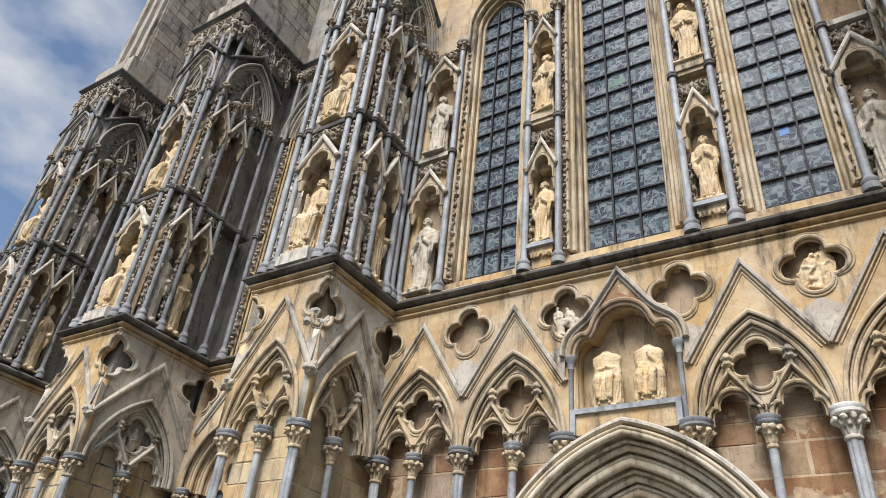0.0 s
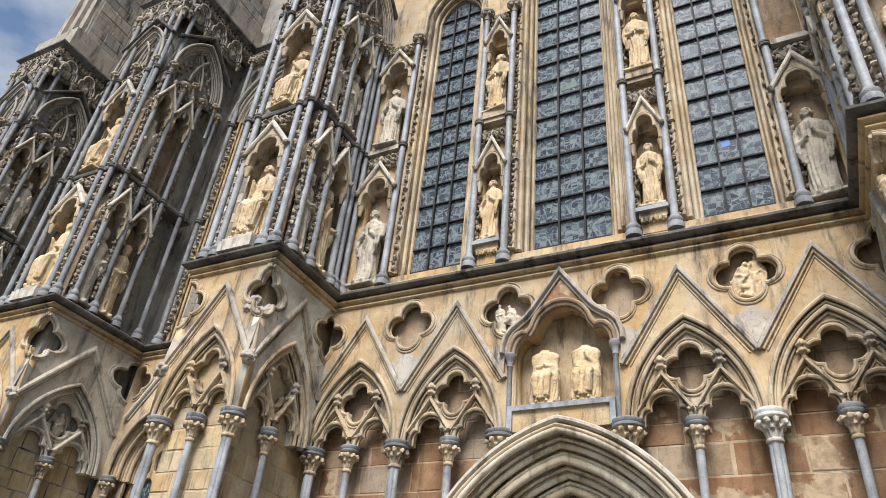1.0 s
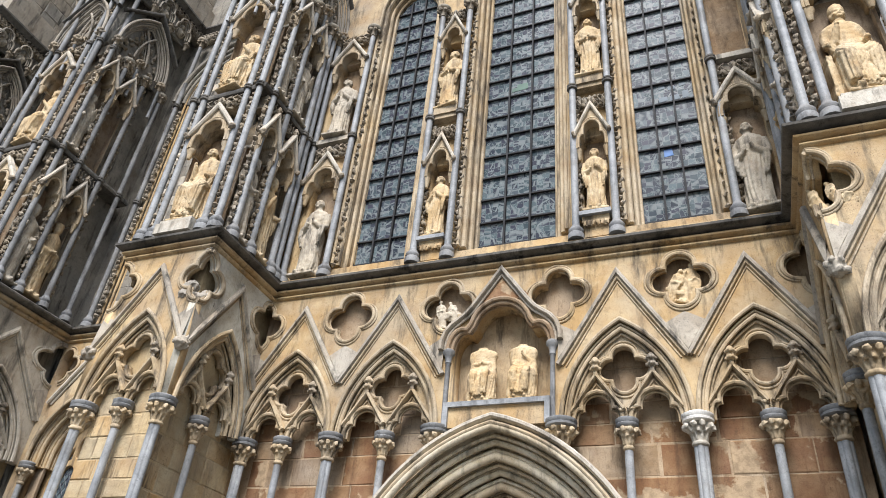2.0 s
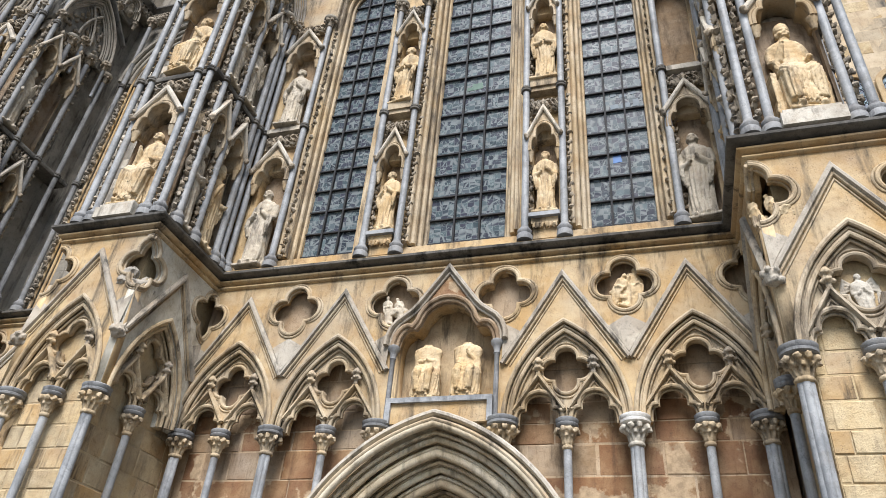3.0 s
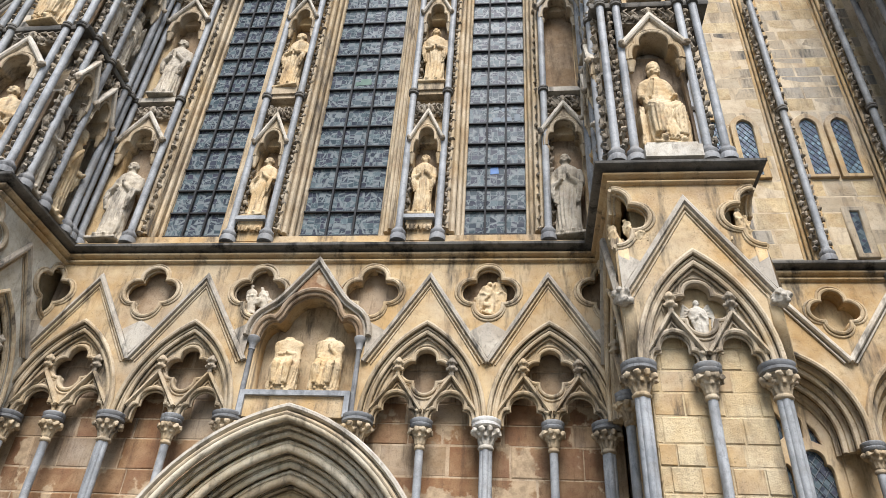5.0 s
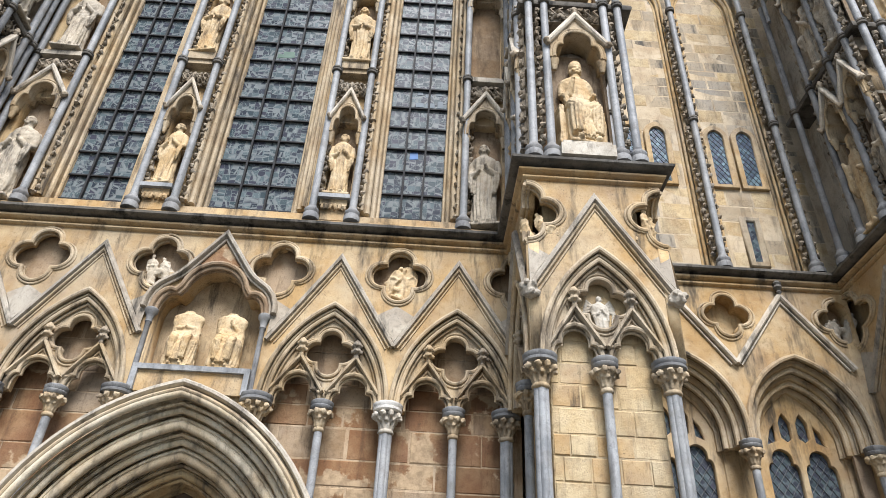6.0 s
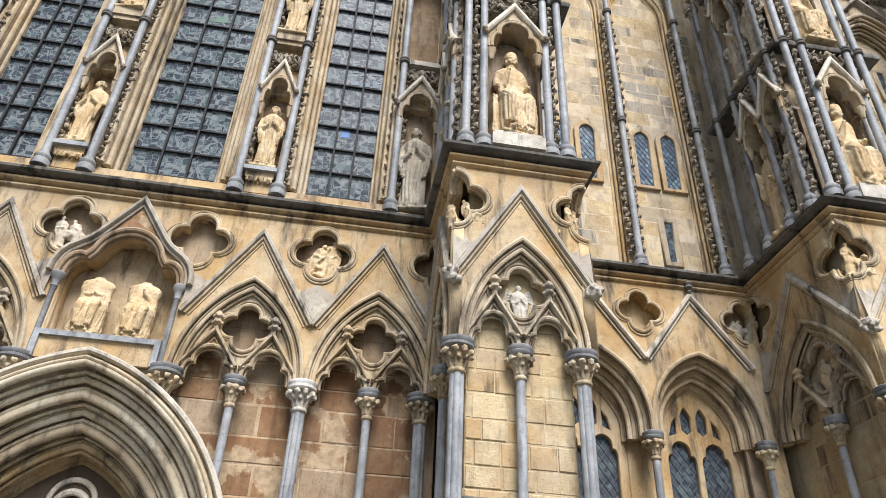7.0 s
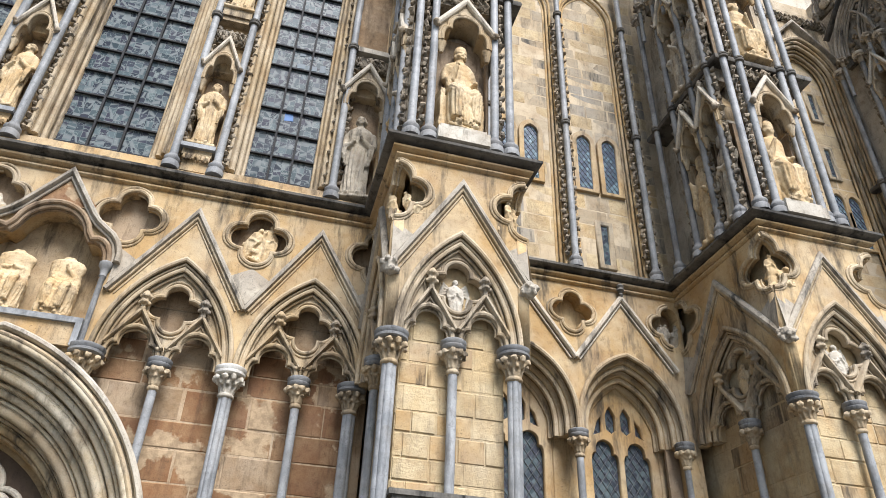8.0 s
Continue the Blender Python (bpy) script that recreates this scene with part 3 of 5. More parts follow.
def column(name, r, cap_w, label, low=2.0, clustered=False):
    t = thing(name, label, "column", "arcade columns")
    z0, z1 = low - SPRING, -0.36
    g = Geo()
    if clustered:
        for k in range(3):
            a = -math.pi / 2 + (k - 1) * 1.25
            g.lathe([(r * 0.62, z0), (r * 0.62, z1)], (0.5 * r * math.cos(a), 0.5 * r * math.sin(a), 0), 10)
    else:
        g.lathe([(r, z0), (r, z1)], (0, 0, 0), 14)
    part("shaft", g, SLATY, t, "polished blue-grey stone shaft")
    rnd = random.Random(int(r * 1000))
    c = Geo().lathe([(r * 1.02, -0.4), (r * 1.35, -0.38), (r * 1.35, -0.35), (r * 1.05, -0.33), (r * 1.1, -0.22), (r * 1.5, -0.12), (cap_w * 0.86, -0.07)], (0, 0, 0), 14)
    for k in range(9):
        a = 2 * math.pi * k / 9 + 0.2
        c.tube([(r * 1.05 * math.cos(a), r * 1.05 * math.sin(a), -0.32), (r * 1.3 * math.cos(a), r * 1.3 * math.sin(a), -0.2), (cap_w * 0.92 * math.cos(a), cap_w * 0.92 * math.sin(a), -0.12)], (0.02, 0.028, 0.034), 6)
        c.blob((cap_w * 0.93 * math.cos(a), cap_w * 0.93 * math.sin(a), -0.13), (0.05, 0.05, 0.045), rnd, 6, 4, 0.35)
        c.blob((r * 1.55 * math.cos(a + 0.35), r * 1.55 * math.sin(a + 0.35), -0.2), 0.034, rnd, 5, 3, 0.35)
    part("capital", fused(c, "capital", 0.011, 0.5), CREAM, t, "stiff-leaf carved limestone capital")
    part("abacus", Geo().lathe([(cap_w * 0.9, -0.08), (cap_w * 1.04, -0.06), (cap_w * 1.06, -0.03), (cap_w * 0.98, -0.02), (cap_w * 1.08, 0.01), (cap_w * 1.08, 0.04), (cap_w * 0.9, 0.06)], (0, 0, 0), 18), DARK_SLATY, t, "dark grey moulded abacus")
    if low > SPRING - 1:
        return t
    part("base", Geo().lathe([(r * 1.9, z0 - 0.3), (r * 1.9, z0 - 0.1), (r * 1.5, z0 - 0.02), (r * 1.3, z0 + 0.05), (r, z0 + 0.08)], (0, 0, 0), 14), SLATY, t)
    return t


BIG = column("column", 0.085, 0.2, "blue-grey clustered arcade column with a stiff-leaf limestone capital", 2.0, True)
SMALL = column("slender_column", 0.06, 0.155, "slender blue-grey arcade column with a carved limestone capital")


def put_columns(first, spots):
    for x, y in spots:
        m = pose(x, y, SPRING + LIFT, 0, 0, 0)
        if first.get("used"):
            copy_thing(first["ob"], m)
        else:
            first["ob"].matrix_basis = m
            first["used"] = True


big, small = {"ob": BIG}, {"ob": SMALL}
spots_b, spots_s = [(-2.85, 0.06), (-4.56, 0.1), (4.56, 0.1)], [(-3.8, 0.1), (-1.9, 0.1), (1.9, 0.1), (3.8, 0.1)]
for sx in (-1, 1):
    for k, (a, c) in enumerate(((B_IN, B_OUT), (B2_IN, B2_OUT), (B3_IN, B3_OUT))):
        spots_b += [(sx * (a + 0.12), B_FRONT + 0.1), (sx * (c - 0.19), B_FRONT + 0.1)]
        spots_s += [(sx * ((a + c) / 2 - 0.03), B_FRONT + 0.12), (sx * (a + 0.1), (B_FRONT + (0.0 if k == 0 else BAY)) / 2), (sx * (c - 0.1), (B_FRONT + BAY) / 2)]
put_columns(big, spots_b)
put_columns(small, spots_s)
CORBEL = column("corbel_capital", 0.1, 0.22, "short carved limestone corbel capital resting on the door arch", SPRING - 0.42)
CORBEL.matrix_basis = pose(-0.98, -0.02, SPRING + LIFT)
copy_thing(CORBEL, pose(0.98, -0.02, SPRING + LIFT))
# the limewashed capital
pale = copy_thing(BIG, pose(2.85, 0.06, SPRING + LIFT))
tagged(pale, "blue-grey arcade column with a pale capital and limewashed abacus")
for o in pale.children:
    if o.name.startswith(("capital", "abacus")):
        o.data = o.data.copy()
        o.data.materials.clear()
        o.data.materials.append(WHITE if o.name.startswith("abacus") else PLINTH)

# ---------------------------------------------------------------- the great windows
LANCETS = [(-2.69, 0.555, 16.4), (0.095, 0.735, 19.2), (2.925, 0.555, 16.4)]
SILL = 8.76


def lancet(i, x, a, spring_z):
    w = thing("window_%d" % i, "tall lancet window of dark leaded glass with iron bars", "window", "", "structure")
    h = spring_z - SILL
    arch = [(px, pz) for px, pz in pointed(a, a * 1.5, 8, spring_z)]
    part("pane", plate([(x + px, pz) for px, pz in arch] + [(x - a, SILL), (x + a, SILL)], [], 0.45, 0.49, 0.004), GLASS, w, "dark leaded stained glass")
    saddle = Geo()
    step = 0.55
    zz = SILL + 0.12
    while zz < spring_z + 0.4:
        saddle.box((x - a, 0.395, zz), (x + a, 0.44, zz + 0.03))
        zz += step
    part("saddle_bar", saddle, LEAD, w, "black iron saddle bars")
    st = Geo()
    for k in (-1, 1):
        st.box((x + k * a / 3 - 0.017, 0.375, SILL), (x + k * a / 3 + 0.017, 0.44, spring_z + 0.6))
    part("stanchion", st, LEAD, w, "black iron upright bars")
    return w


QUARRIES = [(2, 0.12, 13.0, 0.24, 0.2, GREEN_PANE), (2, -0.05, 12.95, 0.12, 0.12, GREEN_PANE), (3, 2.93, 11.78, 0.16, 0.13, PALE_PANE), (3, 3.14, 11.78, 0.18, 0.14, PALE_PANE),
            (3, 3.1, 12.05, 0.14, 0.1, PALE_PANE), (3, 3.34, 11.82, 0.12, 0.2, PALE_PANE), (3, 2.92, 12.1, 0.12, 0.1, PALE_PANE), (3, 3.3, 12.1, 0.12, 0.1, PALE_PANE), (3, 2.9, 10.42, 0.16, 0.18, BLUE_PANE), (3, 2.5, 10.0, 0.1, 0.14, PALE_PANE)]
for i, (x, a, sz) in enumerate(LANCETS):
    w = lancet(i + 1, x, a, sz)
    for wi, qx, qz, qw, qh, qm in QUARRIES:
        if wi == i + 1:
            part("quarry", plate([(qx - qw / 2, qz - qh / 2), (qx + qw / 2, qz - qh / 2 + 0.02), (qx + qw / 2 - 0.02, qz + qh / 2), (qx - qw / 2, qz + qh / 2 - 0.01)], [], 0.443, 0.456, 0.002), qm, w, "pale replacement glass quarry")
    # moulded reveal: rolls and hollows stepping out to the wall face
    fr = Geo()
    for off, r, out in ((0.03, 0.035, -0.38), (0.1, 0.045, -0.27), (0.19, 0.05, -0.15), (0.27, 0.035, -0.05)):
        path = [(x + a + off, SILL)] + [(x + px, pz) for px, pz in pointed(a + off, (a + off) * 1.5, 10, sz)] + [(x - a - off, SILL)]
        fr.sweep(path, roll(r, out, 7))
    for off, out in ((0.0, -0.43), (0.075, -0.31), (0.15, -0.19), (0.235, -0.08)):
        path = [(x + a + off, SILL)] + [(x + px, pz) for px, pz in pointed(a + off, (a + off) * 1.5, 10, sz)] + [(x - a - off, SILL)]
        fr.sweep(path, [(-0.09, out - 0.12), (0.0, out - 0.12), (0.0, out), (-0.09, out)])
    part("window_frame", fr, CREAM, w, "moulded cream stone reveal")

# wall of the window storey, pierced by the lancets
holes = []
for x, a, sz in LANCETS:
    holes.append([(x + px, pz) for px, pz in pointed(a + 0.3, (a + 0.3) * 1.5, 10, sz)] + [(x - a - 0.3, SILL - 0.1), (x + a + 0.3, SILL - 0.1)])
for x, half, z0, z1 in ((-1.385, 0.24, 8.95, 10.85), (1.625, 0.24, 8.95, 10.85), (-4.06, 0.33, 8.6, 11.0), (4.2, 0.33, 8.6, 11.0)):      # niche hollows
    for lift in (0, 3.72):
        holes.append([(x + half, z0 + lift * 0.9), (x + half, z1 + lift), (x - half, z1 + lift), (x - half, z0 + lift * 0.9)])
up = part("wall_center_upper", plate([(-B_IN - 0.4, STRING), (B_IN + 0.4, STRING), (B_IN + 0.4, 26.0), (-B_IN - 0.4, 26.0)], holes, 0.1, 0.6), OCHRE)
tagged(up, "ochre limestone wall pierced by three tall lancets", "wall", "", "structure")
# added block behind the panes; lead black imitates the unlit room
solid("wall_center_behind", (-B_IN - 0.4, 0.7, STRING), (B_IN + 0.4, 1.6, 26.0), LEAD, "near-black block standing in for the unlit interior")
ramp_sill = Geo()
ramp_sill.grid([[(x, -0.1, STRING), (x, -0.1, STRING + 0.1), (x, 0.47, SILL + 0.02), (x, 0.47, STRING)] for x in (-B_IN, B_IN)], True, True, False)
sill = part("window_sill", ramp_sill, OCHRE)
tagged(sill, "sloping stone sill under the lancets", "sill", "", "structure")

# ---------------------------------------------------------------- the central niche and the doorway
niche = thing("trefoil_niche", "gabled trefoil niche holding two headless seated figures", "niche")
H = STRING - SPRING - 0.22
tre = [(0.82, 0.5), (0.82, 1.42)] + [(0.6 + 0.22 * math.cos(t), 1.42 + 0.36 * math.sin(t)) for t in np.linspace(0.2, 1.9, 6)] + [(0.48 * math.cos(t), 1.72 + 0.48 * math.sin(t) * 1.1) for t in np.linspace(0.25, math.pi / 2, 7)]
tre = tre + [(-x, z) for x, z in reversed(tre[:-1])]
nR = foil(0.95, 2.3, 0.465, 4, math.pi / 2, 3 * math.pi / 2, 28)
nL = foil(-0.95, 2.3, 0.465, 4, -math.pi / 2, math.pi / 2, 28)
out = [(0.95, 0.0)] + list(reversed(nR)) + [(0.95, H), (-0.95, H)] + list(reversed(nL)) + [(-0.95, 0.0)]
part("spandrel", plate(out, [tre], 0.0, DEEP + 0.25), OCHRE, niche)
for x, nn in ((0.95, nR), (-0.95, nL)):
    part("quatrefoil_rim", Geo().sweep(nn, roll(0.035, 0.02)).sweep([(x + (px - x) * 1.16, 2.3 + (pz - 2.3) * 1.16) for px, pz in nn], roll(0.022, 0.005)), CREAM, niche)
for sx in (-1, 1):
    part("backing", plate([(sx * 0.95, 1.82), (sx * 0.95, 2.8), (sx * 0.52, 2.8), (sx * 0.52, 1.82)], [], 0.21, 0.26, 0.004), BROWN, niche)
mould = Geo()
for off, r, o in ((-0.035, 0.022, -0.05), (0.0, 0.036, 0.01), (0.05, 0.02, 0.02), (0.1, 0.04, 0.055)):
    mould.sweep([(x * (1 + off * 0.75), 1.42 + (z - 1.42) * (1 + off * 0.8)) for x, z in tre[1:-1]], roll(r, o))
part("trefoil_moulding", mould, BROWN, niche, "grey weathered trefoil moulding")
ogee = [(0.99, 1.45), (0.985, 1.6), (0.93, 1.76), (0.84, 1.88), (0.72, 1.97), (0.6, 2.06), (0.5, 2.17), (0.0, 2.88)]
part("gable_moulding", Geo().sweep(ogee + [(-x, z) for x, z in reversed(ogee[:-1])], bar(0.085, -0.03, 0.13)).sweep([(x * 0.93, 1.42 + (z - 1.42) * 0.93) for x, z in ogee + [(-x, z) for x, z in reversed(ogee[:-1])]], roll(0.025, 0.05)), WASH, niche, "grey weathered gable coping")
part("niche_back", Geo().box((-0.9, DEEP - 0.02, 0.45), (0.9, DEEP + 0.1, 2.5)), NICHE_BACK, niche, "pitted ochre niche back")
part("gable_panel", plate([(0.5, 2.3), (0, 2.82), (-0.5, 2.3)], [], -0.03, 0.02), RUST, niche)
part("ledge", Geo().box((-0.84, -0.14, 0.42), (0.84, 0.3, 0.5)).box((-0.84, -0.14, 0.1), (-0.76, 0.02, 0.42)).box((0.76, -0.14, 0.1), (0.84, 0.02, 0.42)), SLATY, niche, "grey stone ledge")
part("panel", Geo().box((-0.76, -0.09, 0.1), (0.76, 0.1, 0.42)), OCHRE, niche)
for sx in (-1, 1):
    c = Geo().lathe([(0.08, 0.05), (0.08, 0.1), (0.04, 0.16), (0.04, 1.2), (0.056, 1.22), (0.046, 1.25), (0.07, 1.34), (0.1, 1.38), (0.1, 1.43), (0.08, 1.45)], (sx * 0.86, -0.02, 0), 12)
    part("shaft", c, DARK_SLATY, niche)
niche.matrix_basis = pose(0, 0, SPRING)

door = thing("door_1", "deep moulded pointed doorway of pale stone orders", "doorway", "", "structure")
for k in range(6):
    a, h, dep = 2.17 - k * 0.16, 2.79 - k * 0.175, -0.22 + k * 0.155
    z0 = 2.4
    g = Geo()
    path = [(a, 0.3)] + pointed(a, h, 18, z0) + [(-a, 0.3)]
    inner_ = [(px * 0.958, z0 + (pz - z0) * 0.962 if pz > z0 else pz) for px, pz in path]
    big_roll = k % 2 == 0
    g.sweep(path, roll(0.066 if big_roll else 0.046, -dep + (0.03 if big_roll else -0.03), 10))
    g.sweep(inner_, roll(0.026, -dep - 0.1, 7))
    g.sweep([(px * 1.035, z0 + (pz - z0) * 1.03 if pz > z0 else pz) for px, pz in path], roll(0.018, -dep - 0.03, 6))
    g.sweep(path, [(-0.06, -dep - 0.36), (0.17, -dep - 0.36), (0.17, -dep - 0.3), (0.1, -dep - 0.34), (0.03, -dep - 0.25), (-0.02, -dep - 0.16)])
    part("arch_order", g, (ORDER, ORDER, ORDER, ORDER, CREAM, OCHRE)[k], door, "rolled arch order")
part("hood_mould", Geo().sweep([(2.3, 2.4)] + pointed(2.3, 2.95, 18, 2.4)[1:-1] + [(-2.3, 2.4)], bar(0.085, 0.12, 0.31)), GREY, door, "grey weathered hood mould")
part("hood_fillet", Geo().sweep([(2.2, 2.4)] + pointed(2.2, 2.83, 18, 2.4)[1:-1] + [(-2.2, 2.4)], roll(0.03, 0.3)), CREAM, door)
# tympanum takes the oak's near-black to imitate the doorway's deep shade
part("tympanum", plate(pointed(1.35, 1.9, 12, 2.4) + [(-1.35, 2.2), (1.35, 2.2)], [foil(0, 3.3, 0.42)], 0.9, 1.0), OAK_AND_SHADE, door, "tympanum with a quatrefoil, doorway shade put into its colour")
part("tympanum_rim", Geo().sweep(foil(0, 3.3, 0.46)[:-1], roll(0.05, -0.88), True).sweep(foil(0, 3.3, 0.62)[:-1], roll(0.04, -0.88), True), GREY, door)
part("door_leaf", plate(pointed(1.35, 1.9, 10, 2.4) + [(-1.35, 0), (1.35, 0)], [], 1.15, 1.25), OAK_AND_SHADE, door, "dark old oak door")

# ---------------------------------------------------------------- figures


def figure(seed, h=1.8, seated=False, head="bare", arms=0, slim=1.0, knee=1.0):
    """A carved robed figure facing the front, weathered, on a thin block."""
    rnd = random.Random(seed)
    g = Geo()
    S = 26
    slim *= 1.0 if seated else 0.9
    if seated:
        rows = [(0.03, 0.135, 0.11, -0.05), (0.10, 0.138, 0.105, -0.05), (0.2, 0.132, 0.10, -0.05), (0.3, 0.135, 0.105, -0.055), (0.36, 0.14, 0.11, -0.05),
                (0.40, 0.14, 0.115, -0.04), (0.44, 0.135, 0.11, -0.02), (0.48, 0.13, 0.10, 0.0), (0.54, 0.128, 0.095, 0.015), (0.62, 0.125, 0.09, 0.02), (0.70, 0.135, 0.09, 0.02),
                (0.76, 0.14, 0.085, 0.02), (0.79, 0.12, 0.075, 0.015), (0.815, 0.07, 0.055, 0.01), (0.83, 0.045, 0.045, 0.005), (0.85, 0.045, 0.045, 0.0)]
    else:
        rows = [(0.02, 0.13, 0.1, 0.0), (0.06, 0.128, 0.1, 0.0), (0.14, 0.122, 0.095, 0.0), (0.25, 0.118, 0.09, 0.0), (0.36, 0.116, 0.09, 0.0), (0.46, 0.12, 0.092, 0.0), (0.54, 0.116, 0.088, 0.0),
                (0.61, 0.108, 0.082, 0.0), (0.68, 0.118, 0.084, 0.0), (0.75, 0.13, 0.08, 0.0), (0.795, 0.125, 0.07, 0.0), (0.82, 0.085, 0.06, 0.0), (0.838, 0.045, 0.045, -0.005), (0.86, 0.042, 0.045, -0.008)]
    fine = []
    for i in range(len(rows) - 1):
        for j in range(3):
            k = j / 3
            fine.append(tuple(rows[i][q] * (1 - k) + rows[i + 1][q] * k for q in range(4)))
    fine.append(rows[-1])
    k1, k2, p1, p2, tw = rnd.choice((9, 10, 11)), rnd.choice((5, 6, 7)), rnd.uniform(0, 6), rnd.uniform(0, 6), rnd.uniform(-5, 5)
    sway = rnd.uniform(-0.015, 0.015)
    rings = []
    for z, rx, ry, cy in fine:
        amp = 0.10 * max(0.0, 1 - z / 0.6) + 0.02
        ring = []
        for j in range(S):
            t = 2 * math.pi * j / S
            f = 1 + amp * (0.6 * math.sin(k1 * t + p1 + tw * z * 0.6) + 0.4 * math.sin(k2 * t + p2 - tw * z))
            if z > 0.34 and z < 0.8:
                f += 0.02 * math.sin(34 * z + 2.2 * math.cos(t) + p2)
            f += rnd.uniform(-0.006, 0.006)
            x = (rx * slim * f) * math.cos(t) + sway * math.sin(5 * z)
            y = cy + ry * f * math.sin(t)
            ring.append((x * h, y * h, z * h))
        rings.append(ring)
    g.grid(rings, True, True)
    if seated:
        for sx in (-1, 1):
            g.tube([(sx * 0.08 * h, -0.0 * h, 0.44 * h), (sx * 0.085 * h, -0.11 * h * knee, 0.42 * h), (sx * 0.082 * h, -0.135 * h * knee, 0.37 * h), (sx * 0.075 * h, -0.125 * h * knee, 0.1 * h)],
                   (0.055 * h, 0.058 * h, 0.052 * h, 0.045 * h), 9)
            g.tube([(sx * 0.02 * h, -0.05 * h, 0.4 * h), (sx * 0.025 * h, -0.1 * h * knee, 0.3 * h), (sx * 0.03 * h, -0.115 * h * knee, 0.06 * h)], (0.05 * h, 0.05 * h, 0.055 * h), 8)
            g.blob((sx * 0.07 * h, -0.15 * h, 0.03 * h), (0.03 * h, 0.045 * h, 0.026 * h), rnd, 7, 4, 0.1)
        g.box((-0.17 * h, -0.04 * h, 0.0), (0.17 * h, 0.12 * h, 0.38 * h))
        for sx in (-1, 1):
            g.box((sx * 0.17 * h - 0.018 * h, -0.06 * h, 0.0), (sx * 0.17 * h + 0.018 * h, 0.1 * h, 0.44 * h))
    else:
        for sx in (-1, 1):
            g.blob((sx * 0.05 * h, -0.1 * h, 0.025 * h), (0.03 * h, 0.05 * h, 0.022 * h), rnd, 6, 4, 0.1)
    if arms >= 0:
        poses = [((0.04, -0.095, 0.60), (0.02, -0.10, 0.65)), ((0.075, -0.115, 0.70), (0.09, -0.12, 0.54)), ((0.1, -0.1, 0.5), (0.02, -0.13, 0.68)), ((0.02, -0.10, 0.56), (0.02, -0.105, 0.58))][arms % 4]
        for sx, (hx, hy, hz) in zip((-1, 1), poses):
            cy = 0.02 if seated else 0.0
            g.tube([(sx * 0.11 * h, cy * h, 0.77 * h), (sx * 0.125 * h, (cy + 0.005) * h, 0.69 * h), (sx * 0.128 * h, (cy - 0.015) * h, 0.60 * h), (sx * 0.10 * h, (cy - 0.07) * h, 0.575 * h), (sx * hx * h, (hy + cy) * h, hz * h)],
                   (0.036 * h, 0.04 * h, 0.038 * h, 0.034 * h, 0.022 * h), 8)
            g.blob((sx * hx * h, (hy + cy - 0.01) * h, (hz + 0.015) * h), 0.02 * h, rnd, 6, 4, 0.15)
            # hanging sleeve
            g.tube([(sx * 0.12 * h, (cy - 0.06) * h, 0.58 * h), (sx * 0.115 * h, (cy - 0.07) * h, 0.48 * h), (sx * 0.1 * h, (cy - 0.06) * h, 0.36 * h)], (0.03 * h, 0.026 * h, 0.01 * h), 6)
    if head != "none":
        hy = 0.0 if seated else -0.012
        turn = rnd.uniform(-0.012, 0.012)
        g.blob((turn * h, hy * h, 0.915 * h), (0.05 * h, 0.056 * h, 0.07 * h), rnd, 12, 9, 0.035)
        g.blob((turn * h, (hy - 0.055) * h, 0.907 * h), (0.011 * h, 0.012 * h, 0.02 * h), rnd, 5, 4, 0.05)
        g.blob((turn * h, (hy - 0.05) * h, 0.932 * h), (0.036 * h, 0.012 * h, 0.009 * h), rnd, 7, 4, 0.05)
        g.blob((turn * h, (hy - 0.046) * h, 0.872 * h), (0.022 * h, 0.016 * h, 0.014 * h), rnd, 6, 4, 0.05)
        for sx in (-1, 1):
            g.blob(((turn + sx * 0.05) * h, hy * h, 0.91 * h), (0.01 * h, 0.016 * h, 0.022 * h), rnd, 5, 4, 0.05)
            g.blob(((turn + sx * 0.026) * h, (hy - 0.04) * h, 0.898 * h), (0.02 * h, 0.016 * h, 0.018 * h), rnd, 6, 4, 0.05)
        if head == "hair":
            g.blob((turn * h, (hy + 0.014) * h, 0.93 * h), (0.06 * h, 0.056 * h, 0.066 * h), rnd, 12, 7, 0.1)
        if head == "beard":
            g.blob((turn * h, (hy - 0.035) * h, 0.865 * h), (0.035 * h, 0.03 * h, 0.045 * h), rnd, 8, 5, 0.15)
            g.blob((turn * h, (hy + 0.014) * h, 0.935 * h), (0.057 * h, 0.054 * h, 0.06 * h), rnd, 12, 7, 0.1)
        if head == "mitre":
            g.lathe([(0.056 * h, 0), (0.058 * h, 0.03 * h), (0.052 * h, 0.06 * h), (0.03 * h, 0.09 * h), (0.006 * h, 0.11 * h)], (turn * h, hy * h, 0.94 * h), 12)
        if head == "crown":
            g.lathe([(0.054 * h, 0), (0.062 * h, 0.04 * h), (0.05 * h, 0.045 * h)], (turn * h, hy * h, 0.945 * h), 12)
    else:
        g.blob((0.03 * h, 0.01 * h, 0.8 * h), (0.05 * h, 0.045 * h, 0.03 * h), rnd, 10, 5, 0.3)
    g.box((-0.15 * h, -0.125 * h if not seated else -0.165 * h, -0.03), (0.15 * h, 0.12 * h, 0.012 * h))
    return g


